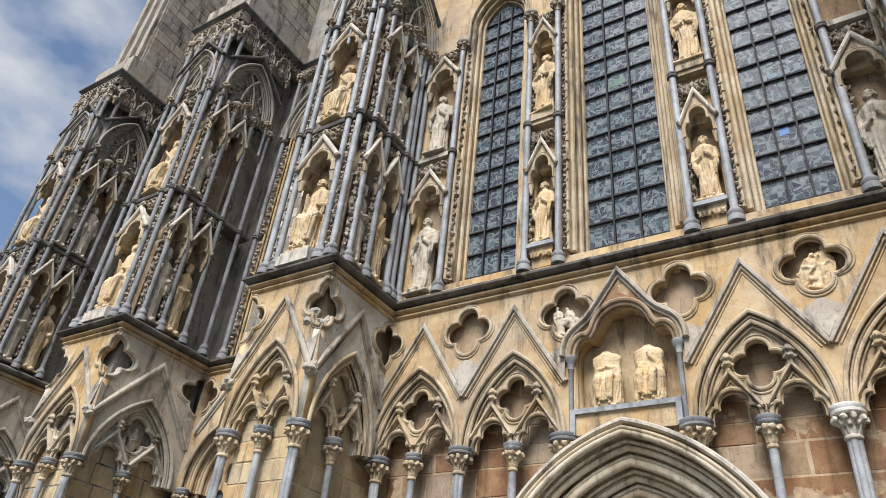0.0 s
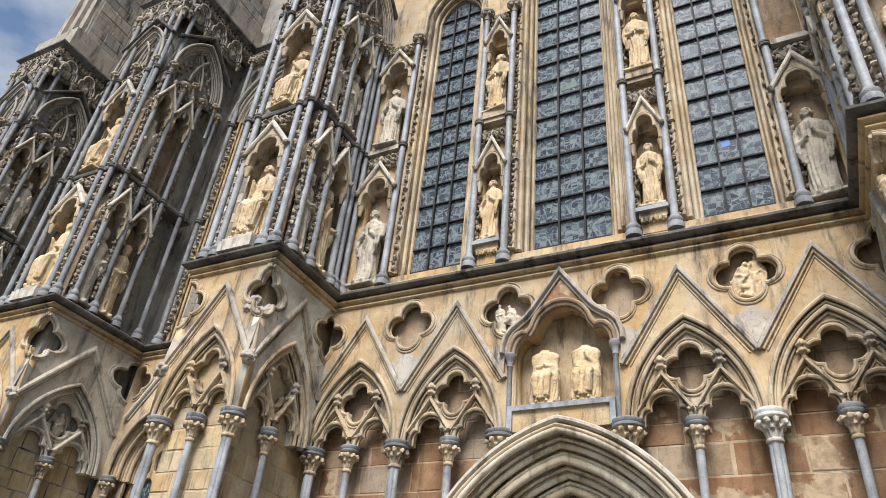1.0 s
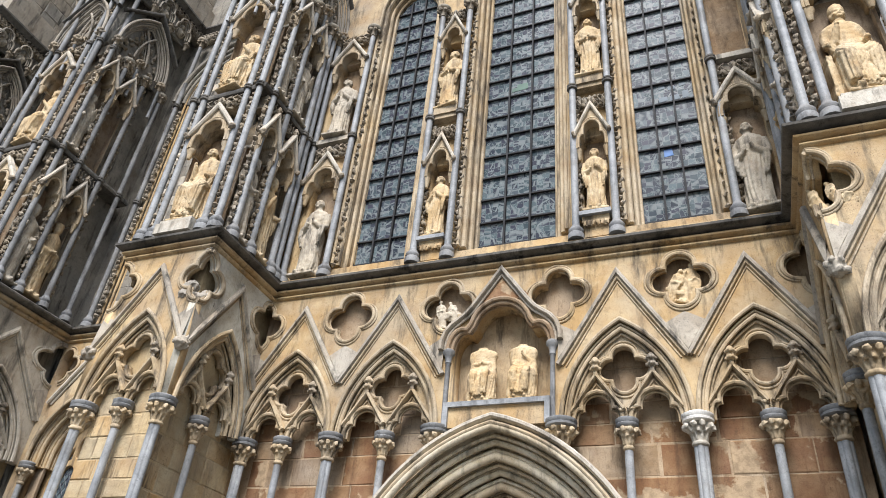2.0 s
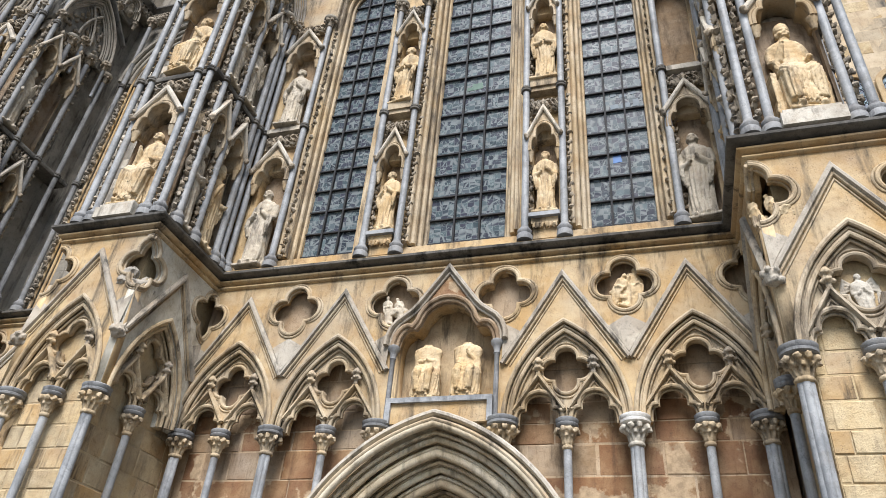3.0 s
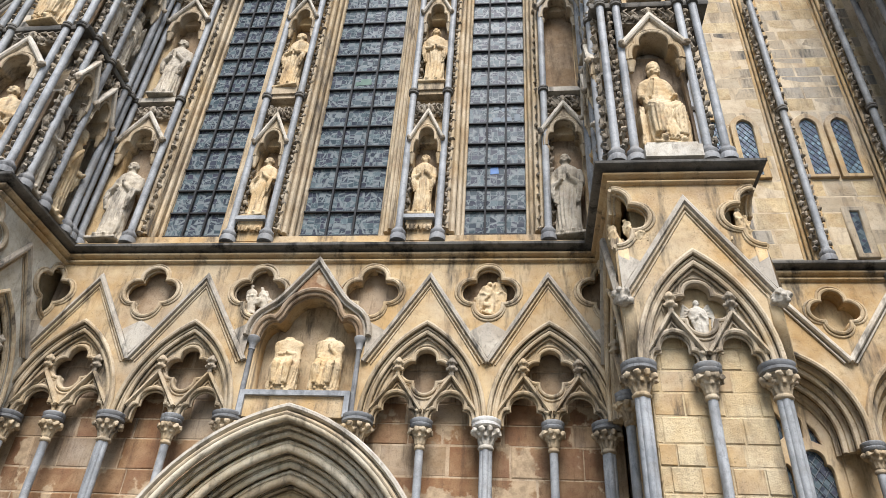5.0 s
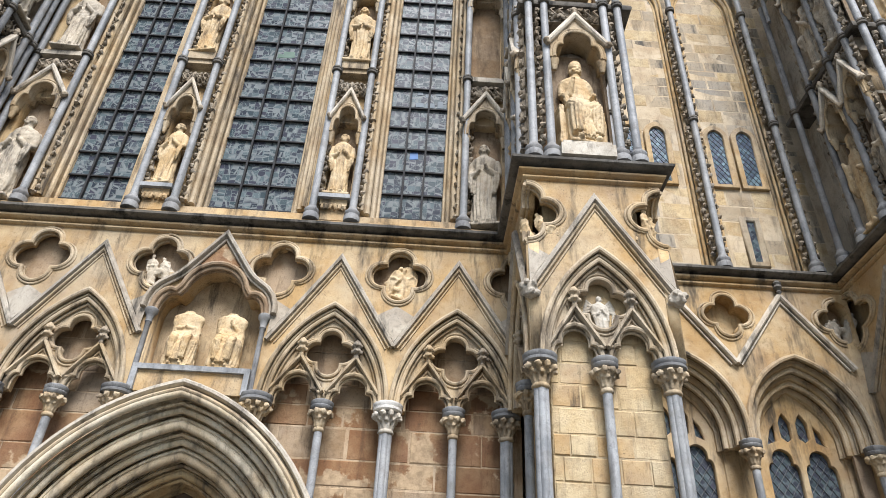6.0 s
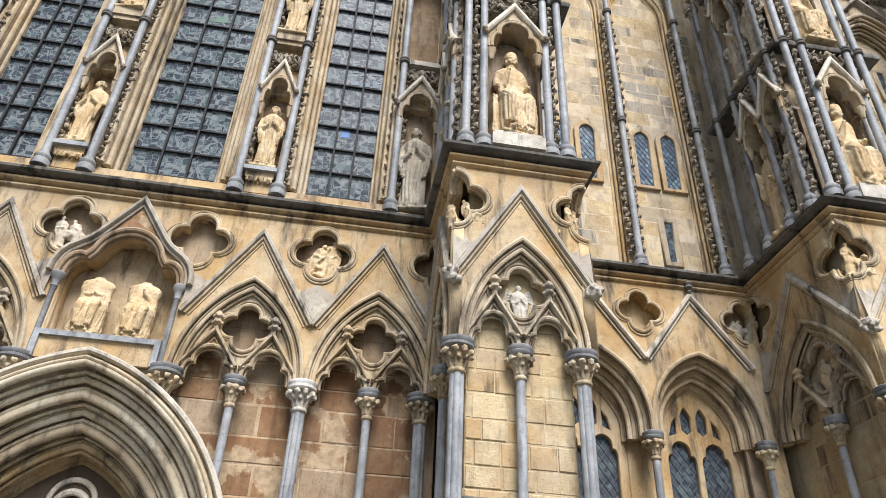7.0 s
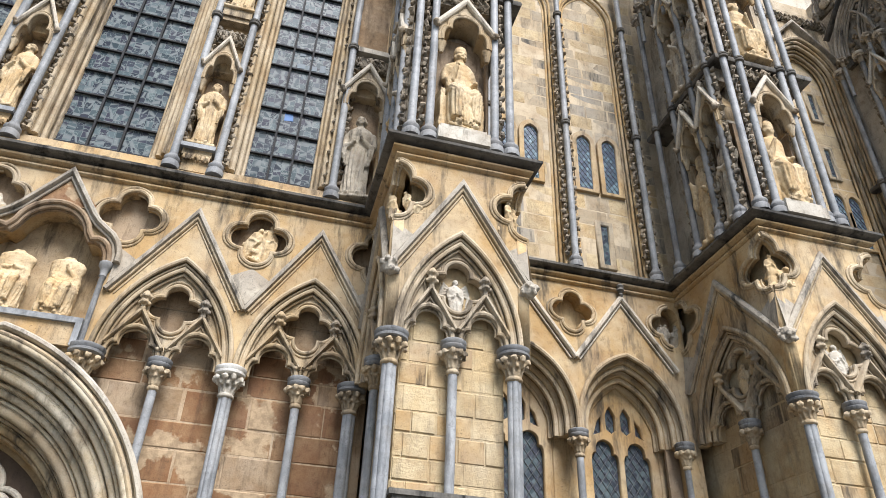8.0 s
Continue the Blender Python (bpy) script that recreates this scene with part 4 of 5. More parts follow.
def draped(me, h, seated, seed, deep=1.0):
    """Cuts sharp drapery into a carved figure: hanging loops over the body, long pleats below."""
    rnd = random.Random(seed * 3 + 1)
    n = len(me.vertices)
    co, no = np.empty(n * 3), np.empty(n * 3)
    me.vertices.foreach_get("co", co)
    me.vertex_normals.foreach_get("vector", no)
    p, q = co.reshape(-1, 3) / h, no.reshape(-1, 3)
    x, z = p[:, 0] + 0.06 * q[:, 0], p[:, 2]
    off, lean, bend = rnd.uniform(-0.03, 0.03), rnd.uniform(-0.5, 0.5), rnd.uniform(3.0, 5.0)
    knee = 0.36 if seated else rnd.uniform(0.48, 0.6)
    loops = np.abs(np.sin(math.pi / 0.058 * (z - bend * (x - off) ** 2 + lean * x + 0.004 * np.sin(40 * x))))
    pleat = np.abs(np.sin(math.pi / 0.052 * (x * (1.25 - 0.5 * z) + 0.012 * np.sin(9 * z + seed) + off)))
    low = np.clip((knee - z) / 0.06 + 0.5, 0, 1)
    cut = low * pleat ** 0.6 + (1 - low) * loops ** 0.6
    cut = 0.55 + (cut - 0.55) * (1 - 0.7 * np.clip((z - 0.52) / 0.05, 0, 1))
    mask = np.clip((z - 0.03) / 0.02, 0, 1) * np.clip((0.79 - z) / 0.03, 0, 1) * np.clip(0.75 - q[:, 1], 0, 1)
    depth = deep * (0.022 * low + 0.009 * (1 - low)) * mask * (cut - 0.55)
    me.vertices.foreach_set("co", ((p + q * depth[:, None]) * h).ravel())
    return me


def put_figure(seed, m, h, label, material, **kw):
    ob = part("statue", draped(fused(figure(seed, h, **kw), "statue", (0.0072 if kw.get("seated") else 0.0088) * h * (1.6 if abs(m.translation.x) > 8 else 1.0), 0.3), h, kw.get("seated"), seed), material, None, "", m)
    return tagged(ob, label, "statue", "statues of the west front")


# ---------------------------------------------------------------- niches of the upper storeys


def canopy():
    """Gabled niche head 0.8 wide with a cusped arch; its springers lie at z = 0."""
    t = thing("niche_canopy", "gabled limestone niche canopy with a trefoil arch and carved bosses", "canopy", "niche canopies")
    a = 0.4
    hole = [(x, z - 0.36) for x, z in trefoil_arch(0.34, 0.66, 7)]
    out = [(a, 0.0), (0.0, 0.66), (-a, 0.0), (-a, -0.36)] + [p for p in reversed(hole)] + [(a, -0.36)]
    part("gable", plate(out, [], -0.04, 0.42), CREAM, t)
    part("gable_moulding", Geo().sweep([(a + 0.05, -0.05), (0, 0.7), (-a - 0.05, -0.05)], bar(0.085, 0.0, 0.12)), GREY, t, "grey weathered gable coping")
    part("arch_moulding", Geo().sweep(hole, roll(0.03, 0.05)).sweep([(x * 1.13, -0.36 + (z + 0.36) * 1.09) for x, z in hole], roll(0.02, 0.045)), CREAM, t)
    # shallow back and sides: the niche's shade is put into their brown
    part("niche_back", Geo().box((-a, 0.34, -2.45), (a, 0.4, 0.1)), BROWN, t, "rust-brown niche back with depth shade in its colour")
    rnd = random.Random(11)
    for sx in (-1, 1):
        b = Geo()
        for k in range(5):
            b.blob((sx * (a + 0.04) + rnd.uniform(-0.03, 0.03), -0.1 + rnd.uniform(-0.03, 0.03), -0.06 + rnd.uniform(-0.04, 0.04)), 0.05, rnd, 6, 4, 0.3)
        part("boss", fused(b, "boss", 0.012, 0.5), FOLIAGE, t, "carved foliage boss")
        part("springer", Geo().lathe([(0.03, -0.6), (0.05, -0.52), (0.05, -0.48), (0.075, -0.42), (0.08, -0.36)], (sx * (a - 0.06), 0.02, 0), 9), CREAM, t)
        part("jamb", Geo().box((sx * a - 0.02, 0.2, -2.45), (sx * a + 0.02, 0.42, -0.4)), BROWN, t, "brown niche side with shade in its colour")
        part("cheek", Geo().box((sx * a - 0.025, 0.01, -0.4), (sx * a + 0.025, 0.4, -0.34)), GREY, t)
    f = Geo().lathe([(0.02, 0.6), (0.03, 0.7), (0.06, 0.76), (0.045, 0.8), (0.06, 0.85), (0.02, 0.92)], (0, -0.06, 0), 8)
    for k in range(6):
        f.blob((0.06 * math.cos(k * 1.05), -0.06 + 0.06 * math.sin(k * 1.05), 0.8), 0.03, rnd, 5, 3, 0.3)
    part("finial", fused(f, "finial", 0.012, 0.5), FOLIAGE, t)
    return t


def shaft(z_base=8.46, z_top=15.6, rings=(12.05,), r=0.066, cap=True, material=SLATY):
    t = thing("shaft_column", "slim blue-grey stone shaft with dark annulet rings and a moulded base", "shaft", "shafts of the upper storeys")
    part("shaft", Geo().lathe([(r, z_base + 0.2), (r, z_top)], (0, 0, 0), 12), material, t)
    part("base", Geo().lathe([(r * 2.1, z_base), (r * 2.1, z_base + 0.1), (r * 1.75, z_base + 0.13), (r * 1.95, z_base + 0.17), (r * 1.95, z_base + 0.2), (r * 1.45, z_base + 0.24), (r * 1.0, z_base + 0.3)], (0, 0, 0), 14), DARK_SLATY, t, "dark grey moulded base")
    for z in rings:
        part("annulet", Geo().lathe([(r, z - 0.07), (r * 1.55, z - 0.05), (r * 1.6, z - 0.01), (r * 1.3, z), (r * 1.6, z + 0.01), (r * 1.55, z + 0.05), (r, z + 0.07)], (0, 0, 0), 12), BLACKENED, t, "blackened ring")
    if cap:
        c = Geo().lathe([(r, z_top - 0.25), (r * 1.3, z_top - 0.23), (r * 1.1, z_top - 0.2), (r * 1.6, z_top - 0.05), (r * 2.2, z_top)], (0, 0, 0), 10)
        rnd = random.Random(4)
        for k in range(7):
            c.blob((r * 2 * math.cos(k * 0.9), r * 2 * math.sin(k * 0.9), z_top - 0.06), 0.045, rnd, 6, 4, 0.3)
        part("capital", c, FOLIAGE, t, "carved foliage capital")
        part("abacus", Geo().lathe([(r * 2.3, z_top), (r * 2.7, z_top + 0.03), (r * 2.7, z_top + 0.07), (r * 2.3, z_top + 0.09)], (0, 0, 0), 12), GREY, t)
    return t


def strip(z0, z1, step=0.125):
    rnd = random.Random(21)
    g = Geo()
    z = z0
    while z < z1:
        s = 1 if int((z - z0) / step) % 2 else -1
        g.blob((0.022 * s, 0.0, z), (0.05, 0.052, 0.052), rnd, 7, 4, 0.45)
        z += step
    g.tube([(0, 0.03, z0), (0, 0.03, z1)], (0.025, 0.025), 6)
    ob = part("crocket_carving", g, FOLIAGE)
    return tagged(ob, "upright strip of small carved leaf crockets beside a shaft", "carving", "carved leaf strips")


def frieze(seed=3):
    rnd = random.Random(seed)
    g = Geo()
    for k in range(26):
        x = rnd.uniform(-0.36, 0.36)
        g.blob((x, rnd.uniform(-0.02, 0.05), rnd.uniform(0.04, 0.3)), (0.06, 0.045, 0.045), rnd, 6, 4, 0.4)
    for k in range(6):
        x = -0.33 + 0.13 * k
        g.tube([(x, 0.02, 0.02), (x + 0.06, -0.03, 0.12), (x - 0.02, -0.05, 0.22), (x + 0.05, -0.03, 0.3)], (0.02, 0.022, 0.02, 0.012), 5)
    g.box((-0.4, 0.04, 0.0), (0.4, 0.3, 0.36))
    ob = part("leaf_frieze", g, FOLIAGE)
    return tagged(ob, "panel of undercut stiff-leaf carving above a niche", "carving", "carved leaf panels")


CANOPY, STRIP, FRIEZE = canopy(), strip(8.75, 11.95), frieze()
LEAFY = copy_thing(CANOPY, pose(0, 0, 0))
part("leaf_carving", FRIEZE.data, FOLIAGE, LEAFY, "undercut stiff-leaf carving", pose(0, 0.05, 0.7))
SHAFT = shaft(8.4)
TALL = shaft(8.4, 18.3, (12.05, 15.55))
DARK_TALL = shaft(8.4, 18.3, (12.05, 15.55), 0.062, True, DARK_SLATY)
DARK_SHAFT = shaft(8.4, 15.6, (12.05,), 0.062, True, DARK_SLATY)
tagged(DARK_SHAFT, "slim dark weathered stone shaft with one annulet ring")
tagged(DARK_TALL, "slim dark weathered stone shaft with annulet rings and moulded base")
used = set()


def put(ob, m):
    if ob.name in used:
        return copy_thing(ob, m @ Matrix.Diagonal((*[1 / v for v in ob.scale], 1)))
    used.add(ob.name)
    ob.matrix_basis = m
    return ob


def console():
    t = thing("statue_console", "carved ochre stone console under a statue", "console", "consoles")
    part("slab", Geo().box((-0.27, -0.2, 0.4), (0.27, 0.25, 0.48)), SLATY, t, "grey slab")
    c = Geo().box((-0.2, -0.08, 0.0), (0.2, 0.25, 0.3)).box((-0.23, -0.13, 0.28), (0.23, 0.25, 0.4))
    rnd = random.Random(8)
    for k in range(6):
        c.blob((-0.18 + 0.072 * k, -0.13, 0.24), (0.04, 0.04, 0.06), rnd, 6, 4, 0.3)
    part("block", c, OCHRE, t)
    return t


CONSOLE = console()
# (seed, seated, head, arms) of the figures is chosen by hand where they can be told apart


def niche_at(m, w, seed, z_stand, h, label, material=FIGURE, corner=10.92, seated=False, head="bare", arms=0, tier=0, statue=True, leaf=True, back=-0.0):
    put(LEAFY if leaf else CANOPY, m @ pose(0, 0.0, corner) @ Matrix.Diagonal((w / 0.8, 1, 1, 1)))
    if statue:
        put_figure(seed, m @ pose(0, 0.12 + back, z_stand, 0, 0, random.Random(seed).uniform(-12, 12)), h, label, material, seated=seated, head=head, arms=arms)


# niches on the piers between the great windows
for x, seeds, heads in ((-1.385, (31, 32), ("hair", "hair")), (1.625, (33, 34), ("beard", "bare"))):
    m = pose(x, -0.06, 0)
    put(CONSOLE, m @ pose(0, 0.1, 8.46))
    niche_at(m, 0.58, seeds[0], 9.0, 1.5, "robed standing figure of ochre limestone on a small console", FIGURE, 10.78, False, heads[0], 0)
    niche_at(m, 0.58, seeds[1], 12.32, 1.85, "tall robed standing figure of ochre limestone in an upper niche", FIGURE, 14.55, False, heads[1], 3)
    shelf = part("niche_shelf", Geo().box((-0.3, -0.02, 12.0), (0.3, 0.3, 12.1)).box((-0.26, -0.06, 12.1), (0.26, 0.3, 12.3)), CREAM, None, "", m)
    tagged(shelf, "carved stone shelf carrying an upper statue", "shelf")
    for sx in (-1, 1):
        put(SHAFT, m @ pose(sx * 0.34, -0.02, 0))
        put(STRIP, m @ pose(sx * 0.36 + 0.08, 0.1, 0))
        put(STRIP, m @ pose(sx * 0.36 + 0.08, 0.1, 3.45))
    # brown tone here also imitates the shade of a deeper niche
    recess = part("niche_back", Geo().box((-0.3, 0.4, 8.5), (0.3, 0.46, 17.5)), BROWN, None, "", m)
    tagged(recess, "rust-brown back of the pier niches, shade in its colour", "niche back", "", "structure")

# niches in the recesses beside the buttresses
for x, w, xs, seeds, mat in ((-4.06, 0.86, -3.58, (41, 42), FIGURE_GREY), (4.2, 0.8, 3.84, (43, 44), FIGURE_GREY)):
    m = pose(x, -0.06, 0)
    niche_at(m, w, seeds[0], 8.5, 1.95, "grey weathered robed figure standing in a recess beside the buttress", mat, 10.9, False, "bare", 0)
    niche_at(m, w, seeds[1], 12.2, 1.9, "grey weathered robed figure standing in an upper recess", mat, 14.6, False, "hair", 0, statue=(x < 0))
    put(SHAFT, pose(xs, -0.06, 0))
    sg = 1 if x < 0 else -1
    put(STRIP, pose(xs + sg * 0.1, 0.08, 0))
    put(STRIP, pose(xs + sg * 0.1, 0.08, 3.45))
    put(STRIP, pose(xs - sg * 0.1, 0.1, 0))
    put(SHAFT, pose(x - sg * 0.5, -0.02, 0))
    shelf = part("niche_shelf", Geo().box((-w / 2, -0.02, 12.0), (w / 2, 0.3, 12.12)), GREY, None, "", m)
    tagged(shelf, "weathered stone shelf carrying an upper statue", "shelf")

# buttress storeys
kinds = ["robed standing figure with both hands raised", "cloaked standing figure holding its mantle", "crowned standing figure in long folds", "bearded standing figure in a heavy cloak"]
seed = 100
for sx in (-1, 1):
    for k, (a, c) in enumerate(((B_IN, B_OUT), (B2_IN, B2_OUT), (B3_IN, B3_OUT))):
        left = sx < 0
        mid = sx * (a + c) / 2
        wid = c - a
        pull = 0.0 if left else (0.1, 0.28, 0.1)[k]      # the outer shafts stand in from the corner
        fm = pose(mid, B_FRONT - 0.02, 0)
        nm = pose(mid - pull * 0.4, B_FRONT - 0.02, 0)
        stone_mat = FIGURE if k < 2 else FIGURE_GREY
        heads = ("bare", "mitre", "beard", "crown")
        # front: seated figures between paired shafts
        seed += 1
        block = part("statue_plinth", Geo().box((-0.4, -0.16, 8.4), (0.4, 0.42, 8.62)).box((-0.36, -0.12, 8.62), (0.36, 0.42, 8.7)), PLINTH, None, "", nm)
        tagged(block, "pale worn stone block under a seated statue", "plinth", "plinths")
        niche_at(nm, 0.98 - pull * 0.6, seed, 8.73, 1.98, "seated robed figure of pale limestone on a throne" if (left or k) else "seated mitred figure of pale limestone with one hand raised", FIGURE, 10.95, True, "mitre" if not left else "bare", 1, back=0.1)
        seed += 1
        niche_at(nm, 0.98 - pull * 0.6, seed, 12.22, 1.95, "seated robed figure of pale limestone in an upper niche", FIGURE, 14.6, True, "beard", 2, back=0.1)
        for x in (-wid / 2 + 0.13, -0.55, 0.55 - pull * 0.7, wid / 2 - 0.11 - pull * 1.1):
            put(TALL if k == 0 or not left else DARK_TALL, fm @ pose(x, 0.0, 0))
        for x in (-0.68, 0.68 - pull * 0.9):
            put(STRIP, fm @ pose(x, 0.04, 0))
            put(STRIP, fm @ pose(x, 0.04, 3.45))
            put(STRIP, fm @ pose(x, 0.04, 6.9))
        # the side that faces the middle: two narrower niches
        far = 0.0 if k == 0 else BAY
        ang = 90 if left else -90
        smx = pose(sx * a, 0, 0, 0, 0, ang)     # local x runs along the side
        dirn = 1 if left else -1

        def side(yy):
            return smx @ pose(dirn * yy, -0.02, 0)

        ys = (-1.42, -0.75)
        for q, yy in enumerate(ys):
            seed += 1
            niche_at(side(yy), 0.58, seed, 8.52, 1.95, kinds[(seed + q) % 4] + " of weathered limestone", (FIGURE, FIGURE_GREY, FIGURE)[seed % 3], 10.95, False, heads[seed % 4], seed % 4, back=0.06)
            seed += 1
            niche_at(side(yy), 0.58, seed, 12.22, 1.9, kinds[(seed + q) % 4] + " of grey weathered limestone", (FIGURE_GREY, FIGURE)[seed % 2], 14.6, False, heads[seed % 4], seed % 4, statue=not (k == 1 and left and q == 1), back=0.06)
        for yy in (B_FRONT + 0.3, -1.08, -0.4, -0.22 if k == 0 else 0.25):
            put((TALL if yy < -1.5 else SHAFT) if k == 0 else (DARK_TALL if yy < -1.5 else DARK_SHAFT), side(yy))
        for yy in (B_FRONT + 0.2, -1.0, -1.16, -0.3):
            put(STRIP, side(yy) @ pose(0, 0.04, 0))
            put(STRIP, side(yy) @ pose(0, 0.04, 3.45))
        # ring course at the first annulet
        ring = [(sx * c, BAY), (sx * c, B_FRONT), (sx * a, B_FRONT), (sx * a, far)]
        pr = [(-0.45, 11.98), (0.03, 11.98), (0.05, 12.03), (0.03, 12.1), (-0.45, 12.12)]
        rc = part("trim_ring_course", Geo().sweep(ring, [(-p if left else p, z) for p, z in pr], False, True), BLACKENED)
        tagged(rc, "thin blackened moulded course around a buttress", "string course", "", "structure")

# ---------------------------------------------------------------- side bays: two arches with windows below


def lattice(inside, half, z0, z1, step, w, y):
    """Crossed diagonal leads over a pane in the plane y."""
    g = Geo()
    for slope in (-1.45, 1.45):
        c = z0 - 1.45 * half
        while c < z1 + 1.45 * half:
            run = [(x, slope * x + c) for x in np.linspace(-half, half, 25) if z0 <= slope * x + c <= z1 and inside(x, slope * x + c)]
            if len(run) > 1:
                g.sweep([run[0], run[-1]], [(-w / 2, -y), (w / 2, -y), (0, -y + w * 0.7)])
            c += step * 1.75
    return g


def window_arch():
    t = thing("window_arch", "deep moulded ochre arch over a traceried leaded window", "window", "side bay windows")
    W, H = 0.95, STRING - SPRING - 0.22
    nR = foil(W, 2.3, 0.4, 4, math.pi / 2, 3 * math.pi / 2, 28)
    nL = foil(-W, 2.3, 0.4, 4, -math.pi / 2, math.pi / 2, 28)
    a0, h0, z0 = 0.94, 1.28, 0.32

    def bow(a, h, n=14):
        return [(a, LIFT)] + pointed(a, h, n, z0) + [(-a, LIFT)]
    out = [(W, 0.0)] + list(reversed(nR)) + [(W, H), (-W, H)] + list(reversed(nL)) + [(-W, 0.0), (-a0, 0.0)] + list(reversed(bow(a0, h0))) + [(a0, 0.0)]
    part("spandrel", plate(out, [], 0.0, 0.3), OCHRE, t)
    part("gable_moulding", Geo().sweep([(W, 1.4), (0, 2.72), (-W, 1.4)], bar(0.085, -0.03, 0.1)).sweep([(W - 0.08, 1.38), (0, 2.6), (-W + 0.08, 1.38)], roll(0.022, 0.02, 6)), GREY, t, "dark weathered gable coping")
    for x, nn in ((W, nR), (-W, nL)):
        part("quatrefoil_rim", Geo().sweep(nn, roll(0.032, 0.02)).sweep([(x + (px - x) * 1.16, 2.3 + (pz - 2.3) * 1.16) for px, pz in nn], roll(0.02, 0.005)), CREAM, t)
    back_ = [(W, 0.1), (W, H + 0.2), (-W, H + 0.2), (-W, 0.1)] + list(reversed(bow(a0 - 0.1, h0 - 0.1)))
    part("backing", plate(back_, [], 0.27, 0.36), OCHRE, t)
    for q in range(5):
        r = Geo()
        a, h = a0 - 0.01 - q * 0.062, h0 - 0.01 - q * 0.085
        big_roll = q % 2 == 0
        r.sweep(bow(a, h, 16), roll(0.044 if big_roll else 0.028, (0.03 if big_roll else -0.03) - q * 0.09))
        r.sweep(bow(a - 0.034, h - 0.04, 16), roll(0.014, -0.05 - q * 0.09, 6))
        r.sweep(bow(a - 0.012, h - 0.012, 16), [(-0.035, -0.2 - q * 0.09), (0.07, -0.2 - q * 0.09), (0.07, -0.1 - q * 0.09), (0.0, -0.06 - q * 0.09)])
        part("arch_order", r, OCHRE if q % 2 else CREAM, t, "rolled arch order")
    # window: stone frame and mullions with two lights and small panels above
    wa, wh, base = 0.62, 1.12, -2.6
    z = -0.02
    frame_out = pointed(wa + 0.06, wh + 0.07, 12, z) + [(-wa - 0.06, base), (wa + 0.06, base)]
    lights = []
    for sx in (-1, 1):
        la = trefoil_arch(0.25, 0.46, 6, z - 0.22, sx * 0.29)
        lights.append(la + [(sx * 0.29 - 0.25, base + 0.1), (sx * 0.29 + 0.25, base + 0.1)])
    for sx in (-1, 1):
        lights.append([(sx * 0.14 + 0.1, 0.4), (sx * 0.14 + 0.1, 0.66), (sx * 0.14 + 0.05, 0.76), (sx * 0.14, 0.83), (sx * 0.14 - 0.05, 0.76), (sx * 0.14 - 0.1, 0.66), (sx * 0.14 - 0.1, 0.4), (sx * 0.14, 0.32)])
        lights.append([(sx * 0.3, 0.34), (sx * 0.3, 0.66), (sx * 0.4, 0.52), (sx * 0.49, 0.26)])
    part("window_frame", plate(frame_out, lights, 0.5, 0.62, 0.01), OCHRE, t, "ochre stone mullions and tracery")
    part("pane", plate(pointed(wa, wh, 12, z) + [(-wa, base), (wa, base)], [], 0.585, 0.6, 0.003), GLASS_DIAMOND, t, "diamond leaded glass")
    part("lead_lattice", lattice(lambda x, zz: abs(x) < wa - 0.02 and zz < 0.75 - abs(x) * 0.6, wa, base + 0.1, 0.95, 0.115, 0.011, 0.578), LEAD_PALE, t, "pale lead lattice")
    side_w = plate([(W, 1.6), (-W, 1.6), (-W, base - 0.6), (W, base - 0.6)], [frame_out], 0.47, 0.75, 0.01)
    part("reveal", side_w, OCHRE, t)
    return t


WARCH = window_arch()
for sx in (-1, 1):
    for k, (a, c) in enumerate(((B_OUT, B2_IN), (B2_OUT, B3_IN))):
        a, c = a - 0.1, c - 0.2
        w = (c - a) / 2
        for q in (0.5, 1.5):
            put(WARCH, pose(sx * (a + w * q), BAY, SPRING) @ Matrix.Diagonal((w / 1.9, 1, 1, 1)))
        for x in (a + 0.15, a + w, c - 0.02):
            copy_thing(SMALL, pose(sx * x, BAY + 0.06, SPRING + LIFT))
        half = foil(0, 2.3, 0.41, 4, math.pi / 2, -math.pi / 2, 28)
        strip_ = [(0.0, -1.2)] + [(min(px, 0.2), pz) for px, pz in reversed(half)] + [(0.0, 2.93), (0.24, 2.93), (0.24, -1.2)]
        ws = part("wall_bay_return", plate([(sx * px, pz) for px, pz in strip_], [], 0.0, 0.3, 0.006), OCHRE, None, "", pose(sx * c, BAY, SPRING))
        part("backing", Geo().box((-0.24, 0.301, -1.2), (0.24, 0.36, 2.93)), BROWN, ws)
        tagged(ws, "narrow ochre stone strip beside a buttress", "wall", "", "structure")
        fin = part("finial", Geo().lathe([(0.03, 0), (0.05, 0.05), (0.03, 0.08), (0.075, 0.14), (0.06, 0.18), (0.08, 0.22), (0.02, 0.3)], (0, 0, 0), 9), BLACKENED, None, "", pose(sx * (a + w * 1.5), BAY - 0.08, SPRING + 2.72))
        tagged(fin, "blackened knob finial on a gable", "finial")

